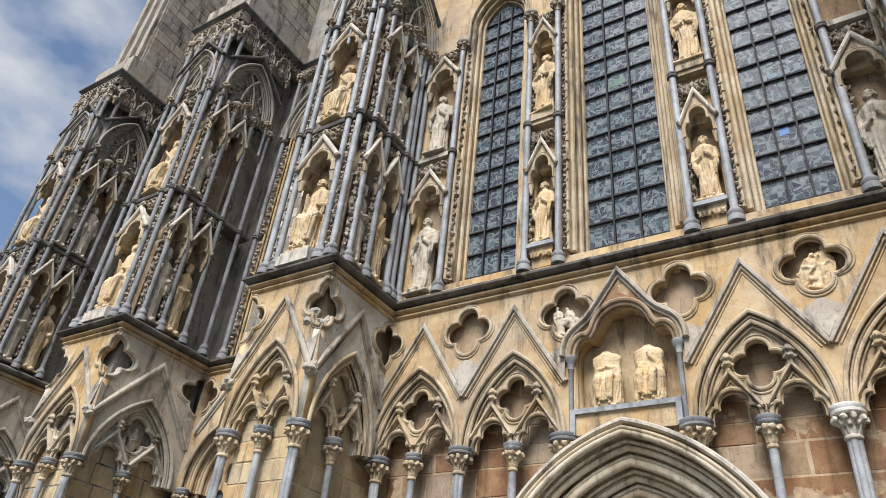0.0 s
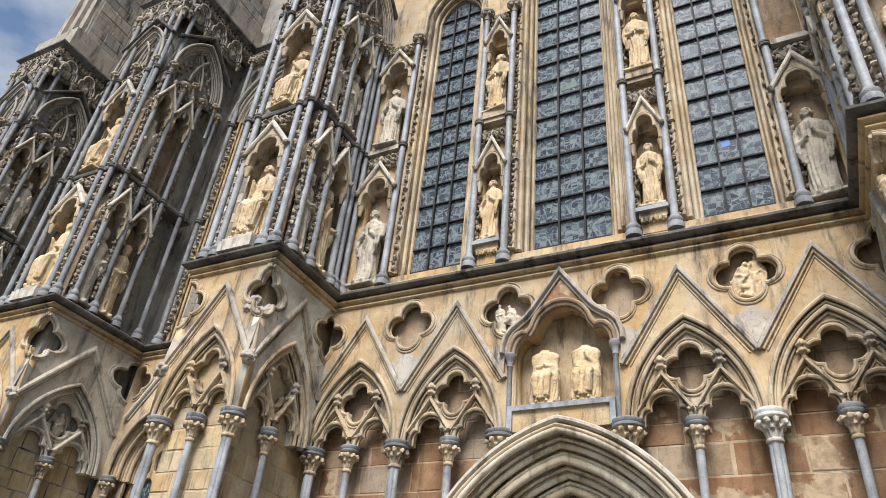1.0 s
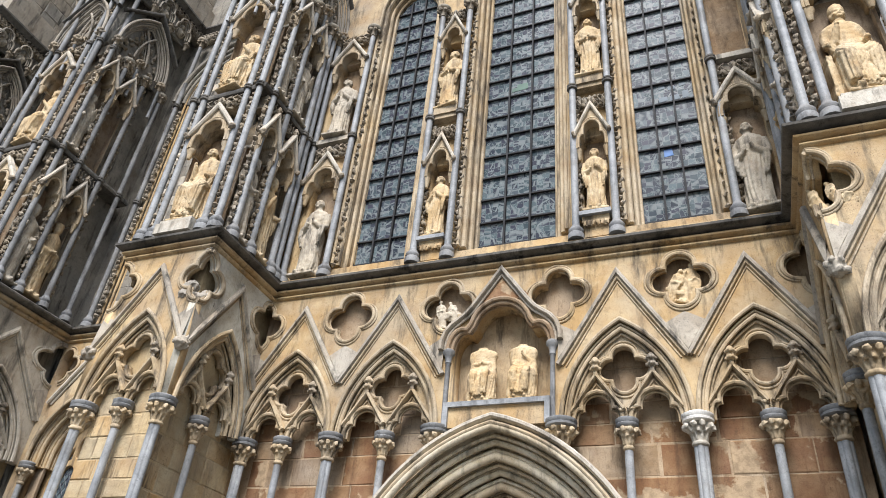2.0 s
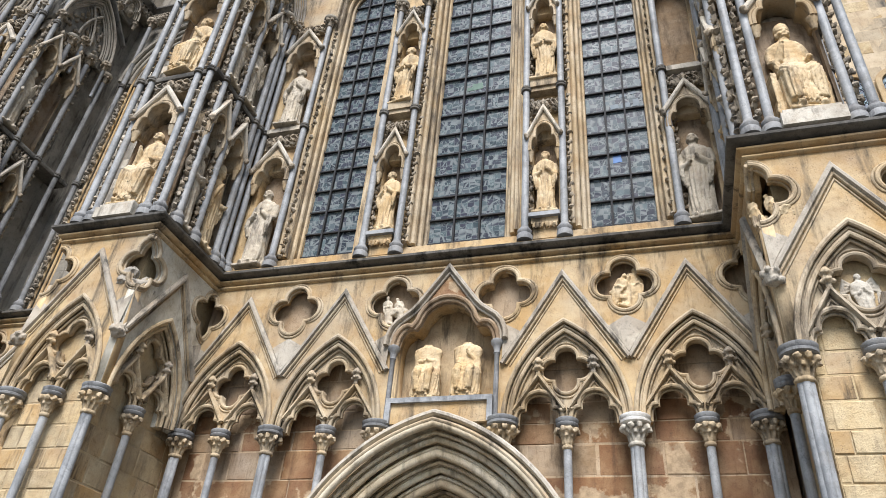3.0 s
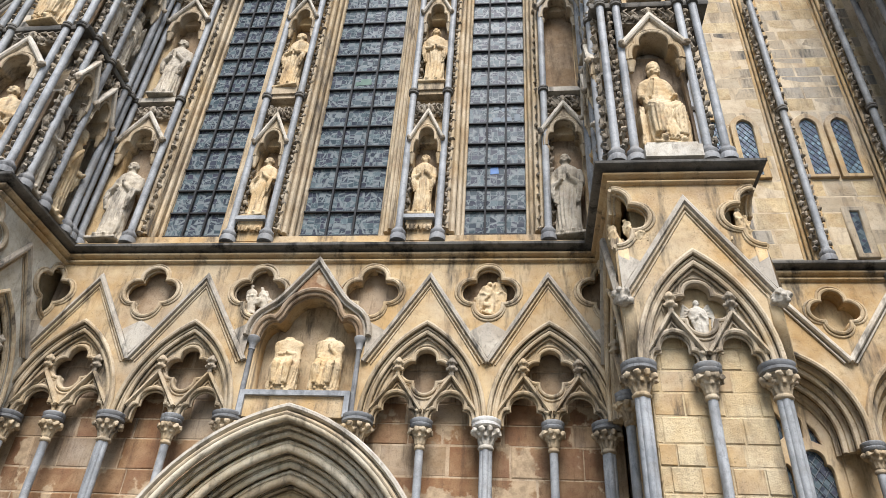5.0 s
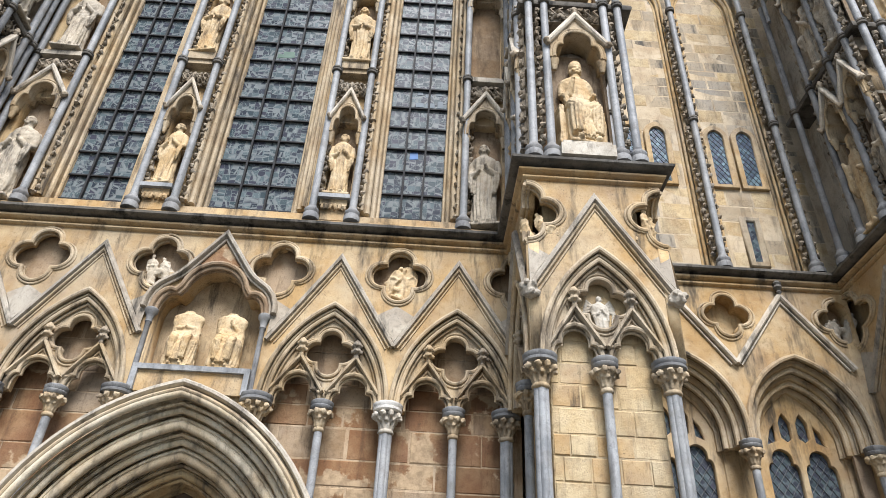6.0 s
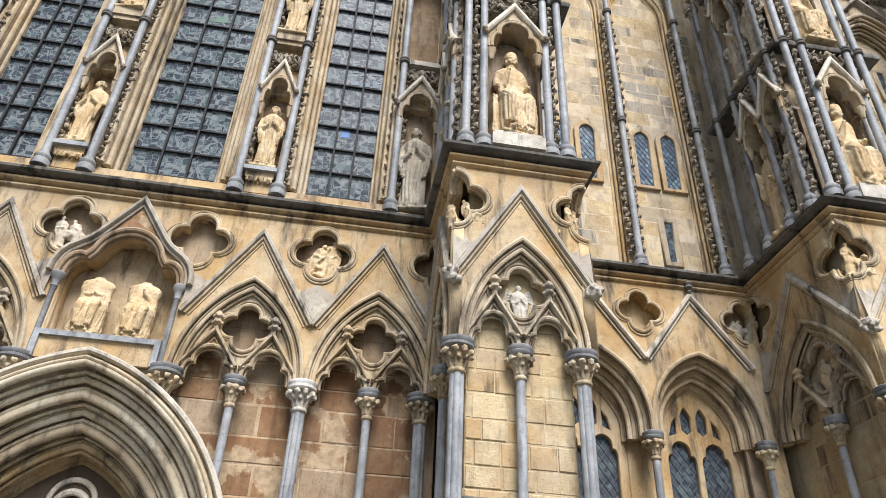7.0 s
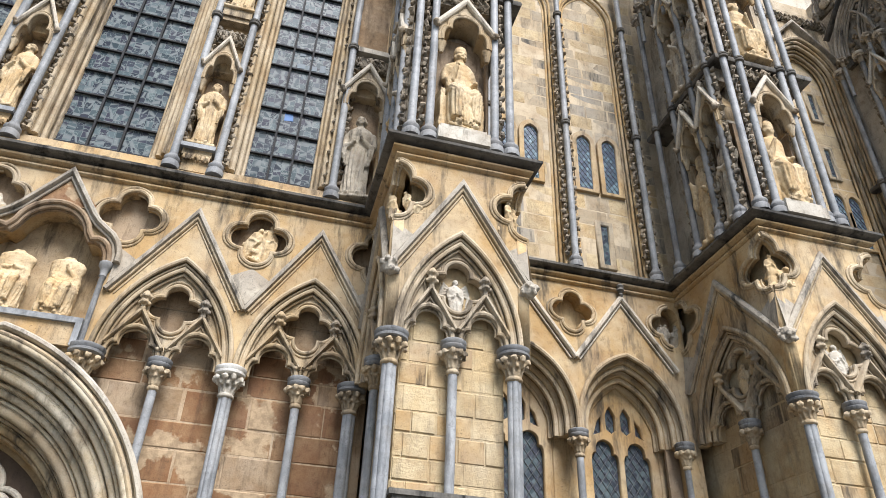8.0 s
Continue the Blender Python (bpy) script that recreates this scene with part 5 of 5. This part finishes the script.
# ---------------------------------------------------------------- side bays, upper storey


def small_lancet(a=0.17, h=1.25):
    t = thing("small_window", "small blue-grey diamond-leaded lancet in a chamfered ochre frame", "window", "small lancets")
    arch = pointed(a, a * 1.3, 8, h)
    big_ = pointed(a + 0.09, (a + 0.09) * 1.3, 8, h)
    part("window_frame", plate(big_ + [(-a - 0.09, -0.06), (a + 0.09, -0.06)], [arch + [(-a, 0), (a, 0)]], -0.07, 0.05, 0.012), OCHRE, t)
    part("pane", plate(arch + [(-a, 0), (a, 0)], [], -0.016, 0.01, 0.002), GLASS_SMALL, t)
    part("lead_lattice", lattice(lambda x, z: z < h + (a - abs(x)) * 1.1, a, 0, h + a * 1.3, 0.095, 0.012, -0.017), LEAD, t, "dark lead lattice")
    return t


def slit_window(x, y, z, h):
    t = thing("slit_window", "narrow dark slit window with a chamfered stone frame", "window", "slit windows")
    part("frame", plate([(-0.17, -0.07), (0.17, -0.07), (0.17, h + 0.07), (-0.17, h + 0.07)], [[(-0.09, 0), (0.09, 0), (0.09, h), (-0.09, h)]], -0.06, 0.05, 0.02), PALE_ASHLAR, t)
    part("pane", Geo().box((-0.09, -0.022, 0), (0.09, 0.02, h)), GLASS_DIAMOND, t, "dark leaded pane")
    t.matrix_basis = pose(x, y, z)
    return t


GLASS_SMALL = leaded_glass("sky_leaded_glass", True)
ramp_ = [n for n in GLASS_SMALL.node_tree.nodes if n.type == "VALTORGB"][0]
for e in ramp_.color_ramp.elements:
    e.color = (e.color[0] * 1.6 + 0.02, e.color[1] * 1.8 + 0.025, e.color[2] * 1.9 + 0.035, 1)
LANCET = small_lancet()
for sx in (-1, 1):
    a, c, y = B_OUT, B2_IN, BAY + 0.3
    s2 = (a + c) / 2 + 0.02
    if sx > 0:
        for x in (7.24, 7.82, 9.03, 9.62):
            put(LANCET, pose(x, y - 0.0, 10.55))
        slit_window(9.33, y, 8.75, 0.95)
    for x in (a + 0.28, s2, c - 0.3):
        put(TALL if sx > 0 else DARK_TALL, pose(sx * x, BAY + 0.02, 0))
        for d in (-0.11, 0.11):
            for q in range(2):
                put(STRIP, pose(sx * x + d, BAY + 0.1, 3.45 * q))
    fr = Geo()
    for x0, x1 in ((a + 0.28, s2), (s2, c - 0.3)):
        xm, hw = sx * (x0 + x1) / 2, (x1 - x0) / 2
        for off, out_ in ((0.13, 0.12), (0.19, 0.05), (0.25, -0.01)):
            path = [(xm + hw - off, 8.5)] + [(xm + px, pz) for px, pz in pointed(hw - off, (hw - off) * 1.5, 12, 15.9)] + [(xm - hw + off, 8.5)]
            fr.sweep(path, roll(0.032, out_ - (y - BAY)))
    fr.v = [(x, yy + BAY, z) for x, yy, z in fr.v]
    fb = part("trim_panel_moulding", fr, OCHRE)
    tagged(fb, "moulded ochre stone panel frames of the bay wall", "moulding", "", "structure")

# wall further along with slits, beyond the second buttress on that side
for x, z in ((15.66, 12.5), (15.72, 14.4)):
    slit_window(x, BAY + 0.3, z, 0.9)
for x in (15.5, 15.95):
    put(LANCET, pose(x, BAY + 0.3, 10.5))
far = thing("far_bay_arch", "deep moulded arch head over the tall panel of a far bay", "arch")
for q, (off, r, o) in enumerate(((0.0, 0.06, 0.16), (0.085, 0.035, 0.1), (0.15, 0.055, 0.04), (0.225, 0.03, -0.03), (0.28, 0.045, -0.1), (0.345, 0.025, -0.16))):
    hw = 0.98 - off
    path = [(hw, -7.2)] + pointed(hw, hw * 1.35, 14) + [(-hw, -7.2)]
    part("arch_order", Geo().sweep(path, roll(r, o - 0.08)), OCHRE if q % 2 else CREAM, far, "rolled arch order")
part("spandrel", plate([(1.15, -0.1), (1.15, 2.6), (-1.15, 2.6), (-1.15, -0.1), (-0.98, -0.1)] + list(reversed(pointed(0.98, 1.32, 14))) + [(0.98, -0.1)], [], 0.02, 0.25), CREAM, far)
part("gable_moulding", Geo().sweep([(1.15, 0.75), (0, 2.0), (-1.15, 0.75)], bar(0.11, -0.04, 0.14)), WASH, far, "grey weathered gable coping")
far.matrix_basis = pose(15.55, BAY, 15.7)
FAR_SHAFT = shaft(8.4, 15.7, (12.05,), 0.07)
for x in (14.45, 16.62):
    put(FAR_SHAFT, pose(x, BAY - 0.05, 0))
    for d in (-0.12, 0.12):
        put(STRIP, pose(x + d, BAY + 0.06, 0))
        put(STRIP, pose(x + d, BAY + 0.06, 3.45))
for q in range(3):
    put(FRIEZE, pose(14.9 + 0.72 * q, BAY - 0.05, 17.75))

# ---------------------------------------------------------------- blind tracery and cornice at the top


def blind_tracery():
    """A blind arch with two crossing sub-arches over leaf carving, on three colonettes."""
    t = thing("blind_tracery", "grey weathered blind arch with intersecting tracery", "arch", "blind tracery arches")
    r = Geo()
    for off, rr in ((0.0, 0.04), (0.06, 0.02), (0.115, 0.036), (0.165, 0.018), (0.21, 0.03)):
        r.sweep(pointed(0.9 - off, 1.62 - off * 1.3, 14), roll(rr, 0.1 - off * 0.8))
    part("arch_moulding", r, TOWER, t)
    for sx in (-1, 1):
        q = Geo()
        for off, rr in ((0.0, 0.034), (0.055, 0.018), (0.105, 0.028)):
            arc = pointed(0.9 - off, 1.62 - off * 1.3, 14, 0.0, sx * 0.69)
            q.sweep([p for p in arc if abs(p[0]) < 0.72 - off * 0.4 and (p[0] - sx * 0.69) * sx < 0 and p[1] < 1.28 - abs(p[0]) * 0.55], roll(rr, -0.02 - off))
        part("sub_arch", q, TOWER, t)
    rnd = random.Random(17)
    leaf = Geo()
    for k in range(46):
        x = rnd.uniform(-0.62, 0.62)
        leaf.blob((x, 0.13, rnd.uniform(0.02, 1.25 - abs(x) * 0.9)), 0.06, rnd, 6, 4, 0.45)
    part("leaf_carving", fused(leaf, "leaf_carving", 0.016), FOLIAGE, t, "undercut leaf carving")
    part("coping", Geo().sweep([(1.06, 0.95), (0, 2.0), (-1.06, 0.95)], bar(0.09, -0.02, 0.13)), BLACKENED, t)
    part("panel", plate(pointed(0.92, 1.62, 10) + [(-0.92, -0.2), (0.92, -0.2)], [], 0.16, 0.3), SOOTED, t)
    for x in (-0.86, 0.0, 0.86):
        part("colonette", Geo().lathe([(0.045, -1.3), (0.045, -0.3), (0.062, -0.28)], (x, -0.05, 0), 9), SLATY, t, "grey colonette")
        c = Geo().lathe([(0.062, -0.3), (0.05, -0.22), (0.09, -0.08), (0.13, -0.05), (0.13, 0.0)], (x, -0.05, 0), 10)
        for k in range(8):
            c.blob((x + 0.11 * math.cos(k * 0.785), -0.05 + 0.11 * math.sin(k * 0.785), -0.1 - 0.05 * (k % 2)), 0.045, rnd, 6, 4, 0.3)
        part("capital", fused(c, "capital", 0.012, 0.5), FOLIAGE, t, "dark leaf capital")
    return t


def cornice_niche():
    """A small trefoil-headed niche with a bust, under the cornice."""
    t = thing("cornice_niche", "small dark trefoil niche holding a bust under the cornice", "niche", "niches under the cornice")
    r = Geo()
    for off, rr in ((0.0, 0.03), (0.05, 0.02), (0.09, 0.024)):
        r.sweep(trefoil_arch(0.3 - off, 0.62 - off, 6), roll(rr, 0.1 - off))
    part("arch_moulding", r, TOWER, t)
    part("panel", plate([(0.36, -0.1), (0.36, 0.72), (-0.36, 0.72), (-0.36, -0.1)], [], 0.1, 0.2), SOOTED, t)
    g = Geo()
    rnd = random.Random(9)
    g.blob((0, 0.02, 0.36), (0.075, 0.08, 0.1), rnd, 9, 6, 0.08).blob((0, 0.04, 0.12), (0.16, 0.11, 0.16), rnd, 10, 6, 0.15)
    part("bust", fused(g, "bust", 0.014), FIGURE_GREY, t, "grey worn bust")
    for sx in (-1, 1):
        c = Geo().lathe([(0.04, -0.3), (0.05, -0.2), (0.09, -0.06), (0.1, 0.0)], (sx * 0.34, 0.0, 0), 8)
        for k in range(6):
            c.blob((sx * 0.34 + 0.08 * math.cos(k * 1.05), 0.08 * math.sin(k * 1.05), -0.08), 0.04, rnd, 6, 4, 0.35)
        part("corbel", fused(c, "corbel", 0.012, 0.5), FOLIAGE, t, "leaf corbel")
    return t


BT, CN = blind_tracery(), cornice_niche()
for sx in (-1, 1):
    for k, (a, c) in enumerate(((B_IN, B_OUT), (B2_IN, B2_OUT), (B3_IN, B3_OUT))):
        if sx > 0 and k == 0:
            continue
        fit_ = 0.98 * (c - a) / 2.1
        put(BT, pose(sx * (a + c) / 2, B_FRONT, 15.95) @ Matrix.Diagonal((fit_, 1, 1, 1)))
        put(BT, pose(sx * a, -0.78, 15.95, 0, 0, -90 * sx))
        if k:
            for q in range(3):
                put(CN, pose(sx * (a + c) / 2 + (q - 1) * 0.66, B_FRONT - 0.02, 18.0))
                put(CN, pose(sx * a - sx * 0.02, -1.45 + q * 0.72, 18.0, 0, 0, -90 * sx))
for a, c in ((B2_IN, B2_OUT), (B3_IN, B3_OUT)):
    loop = [(-c, BAY + 0.2), (-c, B_FRONT), (-a, B_FRONT), (-a, BAY + 0.2)]
    corn = [(-0.4, TOP - 0.2), (0.02, TOP - 0.2), (0.1, TOP - 0.1), (0.16, TOP - 0.06), (0.16, TOP), (-0.4, TOP + 0.12)]
    cs = part("trim_cornice", Geo().sweep(loop, [(-p, z) for p, z in corn], False, True), BLACKENED)
    tagged(cs, "blackened moulded cornice on top of a buttress", "cornice", "", "structure")
    for x in np.arange(-c + 0.3, -a, 0.7):
        put(FRIEZE, pose(x, B_FRONT - 0.02, TOP - 0.5))
    for y in np.arange(B_FRONT + 0.35, BAY, 0.7):
        put(FRIEZE, pose(-a, y, TOP - 0.5, 0, 0, 90))
for a, c in ((B_OUT, B2_IN), (B2_OUT, B3_IN)):
    cs = part("trim_cornice", Geo().sweep([(-c, BAY + 0.2), (-a, BAY + 0.2)], [(-p, z) for p, z in corn], False, True), BLACKENED)
    tagged(cs, "blackened moulded cornice on top of a bay", "cornice", "", "structure")
    for x in np.arange(-c + 0.4, -a, 0.78):
        put(FRIEZE, pose(x, BAY + 0.12, TOP - 0.6))
    arch_ = Geo()
    xm, hw = -(a + c) / 2, (c - a) / 2
    for off, r, o in ((0.16, 0.07, 0.1), (0.28, 0.05, 0.03), (0.38, 0.06, -0.03), (0.48, 0.04, -0.1)):
        arch_.sweep([(xm + px, pz) for px, pz in pointed(hw - off, (hw - off) * 1.15, 14, 15.75)], roll(r, o - BAY - 0.12))
    tagged(part("trim_bay_arch", arch_, SOOTED), "deep rolled grey arch at the head of a bay", "moulding", "", "structure")

# ---------------------------------------------------------------- figures in the central niche, reliefs in the quatrefoils
for sx, sd in ((-1, 71), (1, 72)):
    ob = part("statue", draped(fused(figure(sd, 1.14, True, "none", 3 if sx < 0 else 2, 1.5, 1.3), "statue", 0.010), 1.14, True, sd, 0.7), FIGURE, None, "", pose(sx * 0.33 + 0.02, 0.12, SPRING + 0.53))
    tagged(ob, "headless broken seated figure of ochre limestone", "statue", "figures in the central niche")


def relief(seed, n, h, spread, rubble=0):
    rnd = random.Random(seed)
    g = Geo()
    for k in range(n):
        f = figure(seed * 7 + k, h * rnd.uniform(0.8, 1.05), False, "hair", rnd.randrange(4), 1.2)
        m = pose((k - (n - 1) / 2) * spread, 0.02 * k, 0, 0, rnd.uniform(-25, 25), rnd.uniform(-30, 30))
        base = len(g.v)
        g.v += [tuple(m @ Vector(v)) for v in f.v]
        g.f += [tuple(i + base for i in q) for q in f.f]
        g.smooth += f.smooth
    for k in range(rubble):
        g.blob((rnd.uniform(-0.25, 0.25), rnd.uniform(-0.02, 0.08), rnd.uniform(0.0, 0.3)), rnd.uniform(0.05, 0.1), rnd, 7, 5, 0.4)
    g.box((-0.3, 0.05, -0.04), (0.3, 0.2, 0.04))
    return fused(g, "relief_carving", 0.015)


QZ = SPRING + 2.3
RELIEFS = [(-0.95, 0.12, 0, 81, 2, 0.62, 0.26, 4, FIGURE_GREY, "broken relief of robed figures inside a quatrefoil"), (2.85, 0.1, 0, 82, 3, 0.76, 0.22, 5, FIGURE, "relief of standing and kneeling figures inside a quatrefoil"),
           (B_IN + 0.16, B_FRONT + 0.16, -45, 83, 2, 0.62, 0.2, 3, FIGURE, "two embracing robed figures inside a corner quatrefoil"), (B_OUT - 0.16, B_FRONT + 0.16, 45, 84, 2, 0.58, 0.22, 4, FIGURE, "small robed figures inside a corner quatrefoil"),
           (-B_IN - 0.16, B_FRONT + 0.16, 45, 85, 0, 0.4, 0.2, 14, WASH, "pale broken shield-like carving inside a corner quatrefoil"), (B2_IN + 0.16, B_FRONT + 0.16, -45, 86, 1, 0.6, 0.2, 6, FIGURE, "pale broken figure inside a corner quatrefoil"),
           (B2_IN - 0.25, BAY + 0.12, 0, 87, 3, 0.62, 0.17, 6, FIGURE_GREY, "dark weathered group of figures inside a quatrefoil")]
for x, y, rz, sd, n, h, sp, rub, mat, label in RELIEFS:
    ob = part("relief_carving", relief(sd, n, h, sp, rub), mat, None, "", pose(x, y, QZ - 0.36, 0, 0, rz))
    tagged(ob, label, "relief", "quatrefoil reliefs")
# pale busts in the tracery quatrefoils of the buttresses
for x, y, rz, sd, mat in (((B_IN + B_OUT) / 2, B_FRONT + 0.2, 0, 91, PLINTH), (B2_IN + 0.2, -0.65, -90, 92, FIGURE), ((B2_IN + B2_OUT) / 2, B_FRONT + 0.2, 0, 93, PLINTH), (-B2_IN - 0.2, -0.65, 90, 94, FIGURE_GREY)):
    g = figure(sd, 0.74, False, "hair", 0, 1.25)
    for sx in (-1, 1):
        for n in range(4):
            g.tube([(sx * 0.07, 0.05, 0.6 - 0.02 * n), (sx * (0.15 + 0.015 * n), 0.05, 0.68 - 0.06 * n), (sx * (0.19 + 0.01 * n), 0.05, 0.56 - 0.07 * n), (sx * (0.17 - 0.01 * n), 0.04, 0.42 - 0.04 * n)], (0.02, 0.032, 0.03, 0.012), 6)
    ob = part("relief_carving", fused(g, "relief_carving", 0.011), mat, None, "", pose(x, y + (0.03 if rz == 0 else 0), SPRING + 0.95 - 0.56, 0, 0, rz))
    tagged(ob, "pale winged half-figure inside a tracery quatrefoil", "relief", "quatrefoil reliefs")

# carved heads where the gable copings meet at the buttress corners
rnd = random.Random(55)
for sx in (-1, 1):
    for a, c in ((B_IN, B_OUT), (B2_IN, B2_OUT)):
        for face in (a, c):
            g = Geo().blob((0, 0, 0), (0.11, 0.11, 0.13), rnd, 10, 7, 0.1)
            for k in range(12):
                t = k * 2.4
                g.blob((0.1 * math.cos(t), 0.1 * math.sin(t), rnd.uniform(-0.08, 0.08)), 0.045, rnd, 6, 4, 0.3)
            ob = part("carved_corbel", fused(g, "carved_corbel", 0.012), WASH, None, "", pose(sx * face, B_FRONT - 0.04, SPRING + 1.0))
            tagged(ob, "weathered carved foliage head at a buttress corner", "corbel", "carved corbels")

# slate ledges low on the fronts of the buttresses
for sx in (-1, 1):
    t = thing("buttress_ledge", "dark moulded ledge with carved leaves between buttress columns", "ledge", "ledges")
    part("slab", Geo().box((-0.74, -0.05, 0.1), (0.74, 0.32, 0.16)).box((-0.7, -0.02, 0.04), (0.7, 0.32, 0.1)), BLACKENED, t)
    g = Geo()
    r2 = random.Random(3)
    for k in range(16):
        g.blob((-0.66 + 0.088 * k, 0.02, 0.0), (0.05, 0.05, 0.06), r2, 6, 4, 0.35)
    part("leaf_carving", fused(g, "leaf_carving", 0.014), FOLIAGE, t)
    part("body", Geo().box((-0.68, 0.05, -0.6), (0.68, 0.32, 0.05)), OCHRE, t)
    t.matrix_basis = pose(sx * (B_IN + B_OUT) / 2, B_FRONT, 3.24)

# ---------------------------------------------------------------- masonry, stone by stone


def block_mesh(seed):
    """A stone of unit size with worn arrises and an uneven face; its face looks to -y."""
    r = random.Random(seed)
    g = Geo()
    e = 0.035
    back = [(-0.5, 1, -0.5), (0.5, 1, -0.5), (0.5, 1, 0.5), (-0.5, 1, 0.5)]
    rim = [(-0.5, 0.35, -0.5), (0.5, 0.35, -0.5), (0.5, 0.35, 0.5), (-0.5, 0.35, 0.5)]
    face = [(sx * (0.5 - e * r.uniform(0.5, 1.4)), r.uniform(0, 0.15), sz * (0.5 - e * r.uniform(0.6, 2))) for sx, sz in ((-1, -1), (1, -1), (1, 1), (-1, 1))]
    g.grid([back, rim, face], True, True, False)
    return g.mesh("stone")


BLOCKS = {}
for mat in (RUST, BROWN, ASHLAR, GREY, OCHRE, PALE_ASHLAR, SOOTED, TOWER):
    BLOCKS[mat.name] = []
    for q in range(3):
        me = block_mesh(q)
        me.materials.append(mat)
        BLOCKS[mat.name].append(me)


def courses(parent, m, x0, x1, z0, z1, mats, seed, hmin=0.26, hmax=0.42, wmin=0.45, wmax=0.95, skip=None, proud=0.006, gap=0.013):
    r = random.Random(seed)
    z = z0
    while z < z1 - 0.1:
        hh = min(r.uniform(hmin, hmax), z1 - z)
        x = x0 - r.uniform(0, 0.4)
        while x < x1 - 0.02:
            w = r.uniform(wmin, wmax)
            xa, xb = max(x, x0), min(x + w, x1)
            if x1 - xb < 0.12:
                xb = x1
            if xb - xa > 0.06 and not (skip and skip((xa + xb) / 2, z + hh / 2)):
                mat = r.choice(mats)
                ob = new("stone", r.choice(BLOCKS[mat.name]))
                ob.parent = parent
                ob.matrix_basis = m @ pose((xa + xb) / 2, -proud - r.uniform(0, 1.5 * proud), z + hh / 2) @ Matrix.Diagonal((xb - xa - gap, 0.04, hh - gap, 1))
            x = xb if xb == x1 else x + w
        z += hh


def by_name(name):
    return bpy.data.objects[name]


def door_gap(x, z):
    return abs(x) < 2.0 and (z < 2.6 or z < 5.2 - abs(x) * 0.9)


def niche_gap(x, z):
    return door_gap(x, z) or (abs(x) < 0.98)


courses(by_name("wall_center_lower"), pose(0, DEEP, 0), -4.55, 4.55, 2.6, 5.7, (RUST, RUST, RUST, BROWN), 1, 0.3, 0.48, 0.45, 1.1, skip=niche_gap, gap=0.009)
# stones seen through the quatrefoils, with recess shade put into their brown
courses(by_name("wall_center_lower"), pose(0, DEEP, 0), -4.55, 4.55, 5.7, 8.0, (BROWN,), 2, 0.4, 0.55, 0.8, 1.5, skip=niche_gap, gap=0.005)
for sx, side in ((-1, "left"), (1, "right")):
    for k, (a, c) in enumerate(((B_IN, B_OUT), (B2_IN, B2_OUT))):
        w = by_name("wall_buttress_%s_%d_lower" % (side, k))
        mats = (ASHLAR, ASHLAR, OCHRE)
        courses(w, pose(sx * (a + c) / 2, B_FRONT + CORE, 0), -(c - a) / 2 + CORE, (c - a) / 2 - CORE, 2.6, 5.8, mats, 10 + k + sx, 0.26, 0.38, 0.3, 0.55, None, 0.008, 0.016)
        far = DEEP if k == 0 else BAY
        courses(w, pose(sx * (a + CORE), 0, 0, 0, 0, -90 * sx), *((B_FRONT + CORE, far) if sx < 0 else (-far, -B_FRONT - CORE)), 2.6, 5.8, mats, 20 + k + sx, 0.3, 0.45, 0.4, 0.8)
courses(by_name("wall_bay_right_0_upper"), pose(0, BAY + 0.3, 0), B_OUT - 0.2, B2_IN + 0.2, STRING + 0.1, 11.6, (ASHLAR, ASHLAR, PALE_ASHLAR), 31, 0.28, 0.4, 0.5, 1.0, None, 0.003, 0.008)
courses(by_name("wall_bay_right_0_upper"), pose(0, BAY + 0.3, 0), B_OUT - 0.2, B2_IN + 0.2, 11.6, 17.0, (PALE_ASHLAR, PALE_ASHLAR, ASHLAR), 39, 0.28, 0.4, 0.5, 1.0, None, 0.003, 0.008)
courses(by_name("wall_bay_left_0_upper"), pose(0, BAY + 0.3, 0), -B2_IN - 0.2, -B_OUT + 0.2, STRING + 0.1, 17.0, (SOOTED, GREY, SOOTED), 32, 0.26, 0.36, 0.4, 0.85)
courses(by_name("wall_bay_right_1_upper"), pose(0, BAY + 0.3, 0), B2_OUT - 0.2, B3_IN + 0.2, STRING + 0.1, 18.0, (ASHLAR, ASHLAR, OCHRE), 33, 0.3, 0.4, 0.5, 0.95, None, 0.003, 0.008)
courses(by_name("wall_tower_stage"), pose(0, 0.9, 0), -17.5, -12.6, TOP + 0.2, 28.0, (TOWER, TOWER, SOOTED), 34, 0.35, 0.55, 0.6, 1.2, None, 0.012, 0.02)
for k, nm in ((0, "wall_tower_buttress"), (1, "wall_tower_buttress.001")):
    a, c = ((B2_IN, B2_OUT), (B3_IN, B3_OUT))[k]
    courses(by_name(nm), pose(-(a + c) / 2, -1.45, 0), -(c - a) / 2 + 0.25, (c - a) / 2 - 0.25, TOP + 1.0, 28.0, (TOWER, TOWER, SOOTED), 35 + k, 0.35, 0.55, 0.4, 0.9, None, 0.012, 0.02)
    courses(by_name(nm), pose(-a - 0.25, 0, 0, 0, 0, 90), -1.4, 0.9, TOP + 1.0, 28.0, (TOWER, TOWER, SOOTED), 37 + k, 0.35, 0.55, 0.4, 0.9, None, 0.012, 0.02)
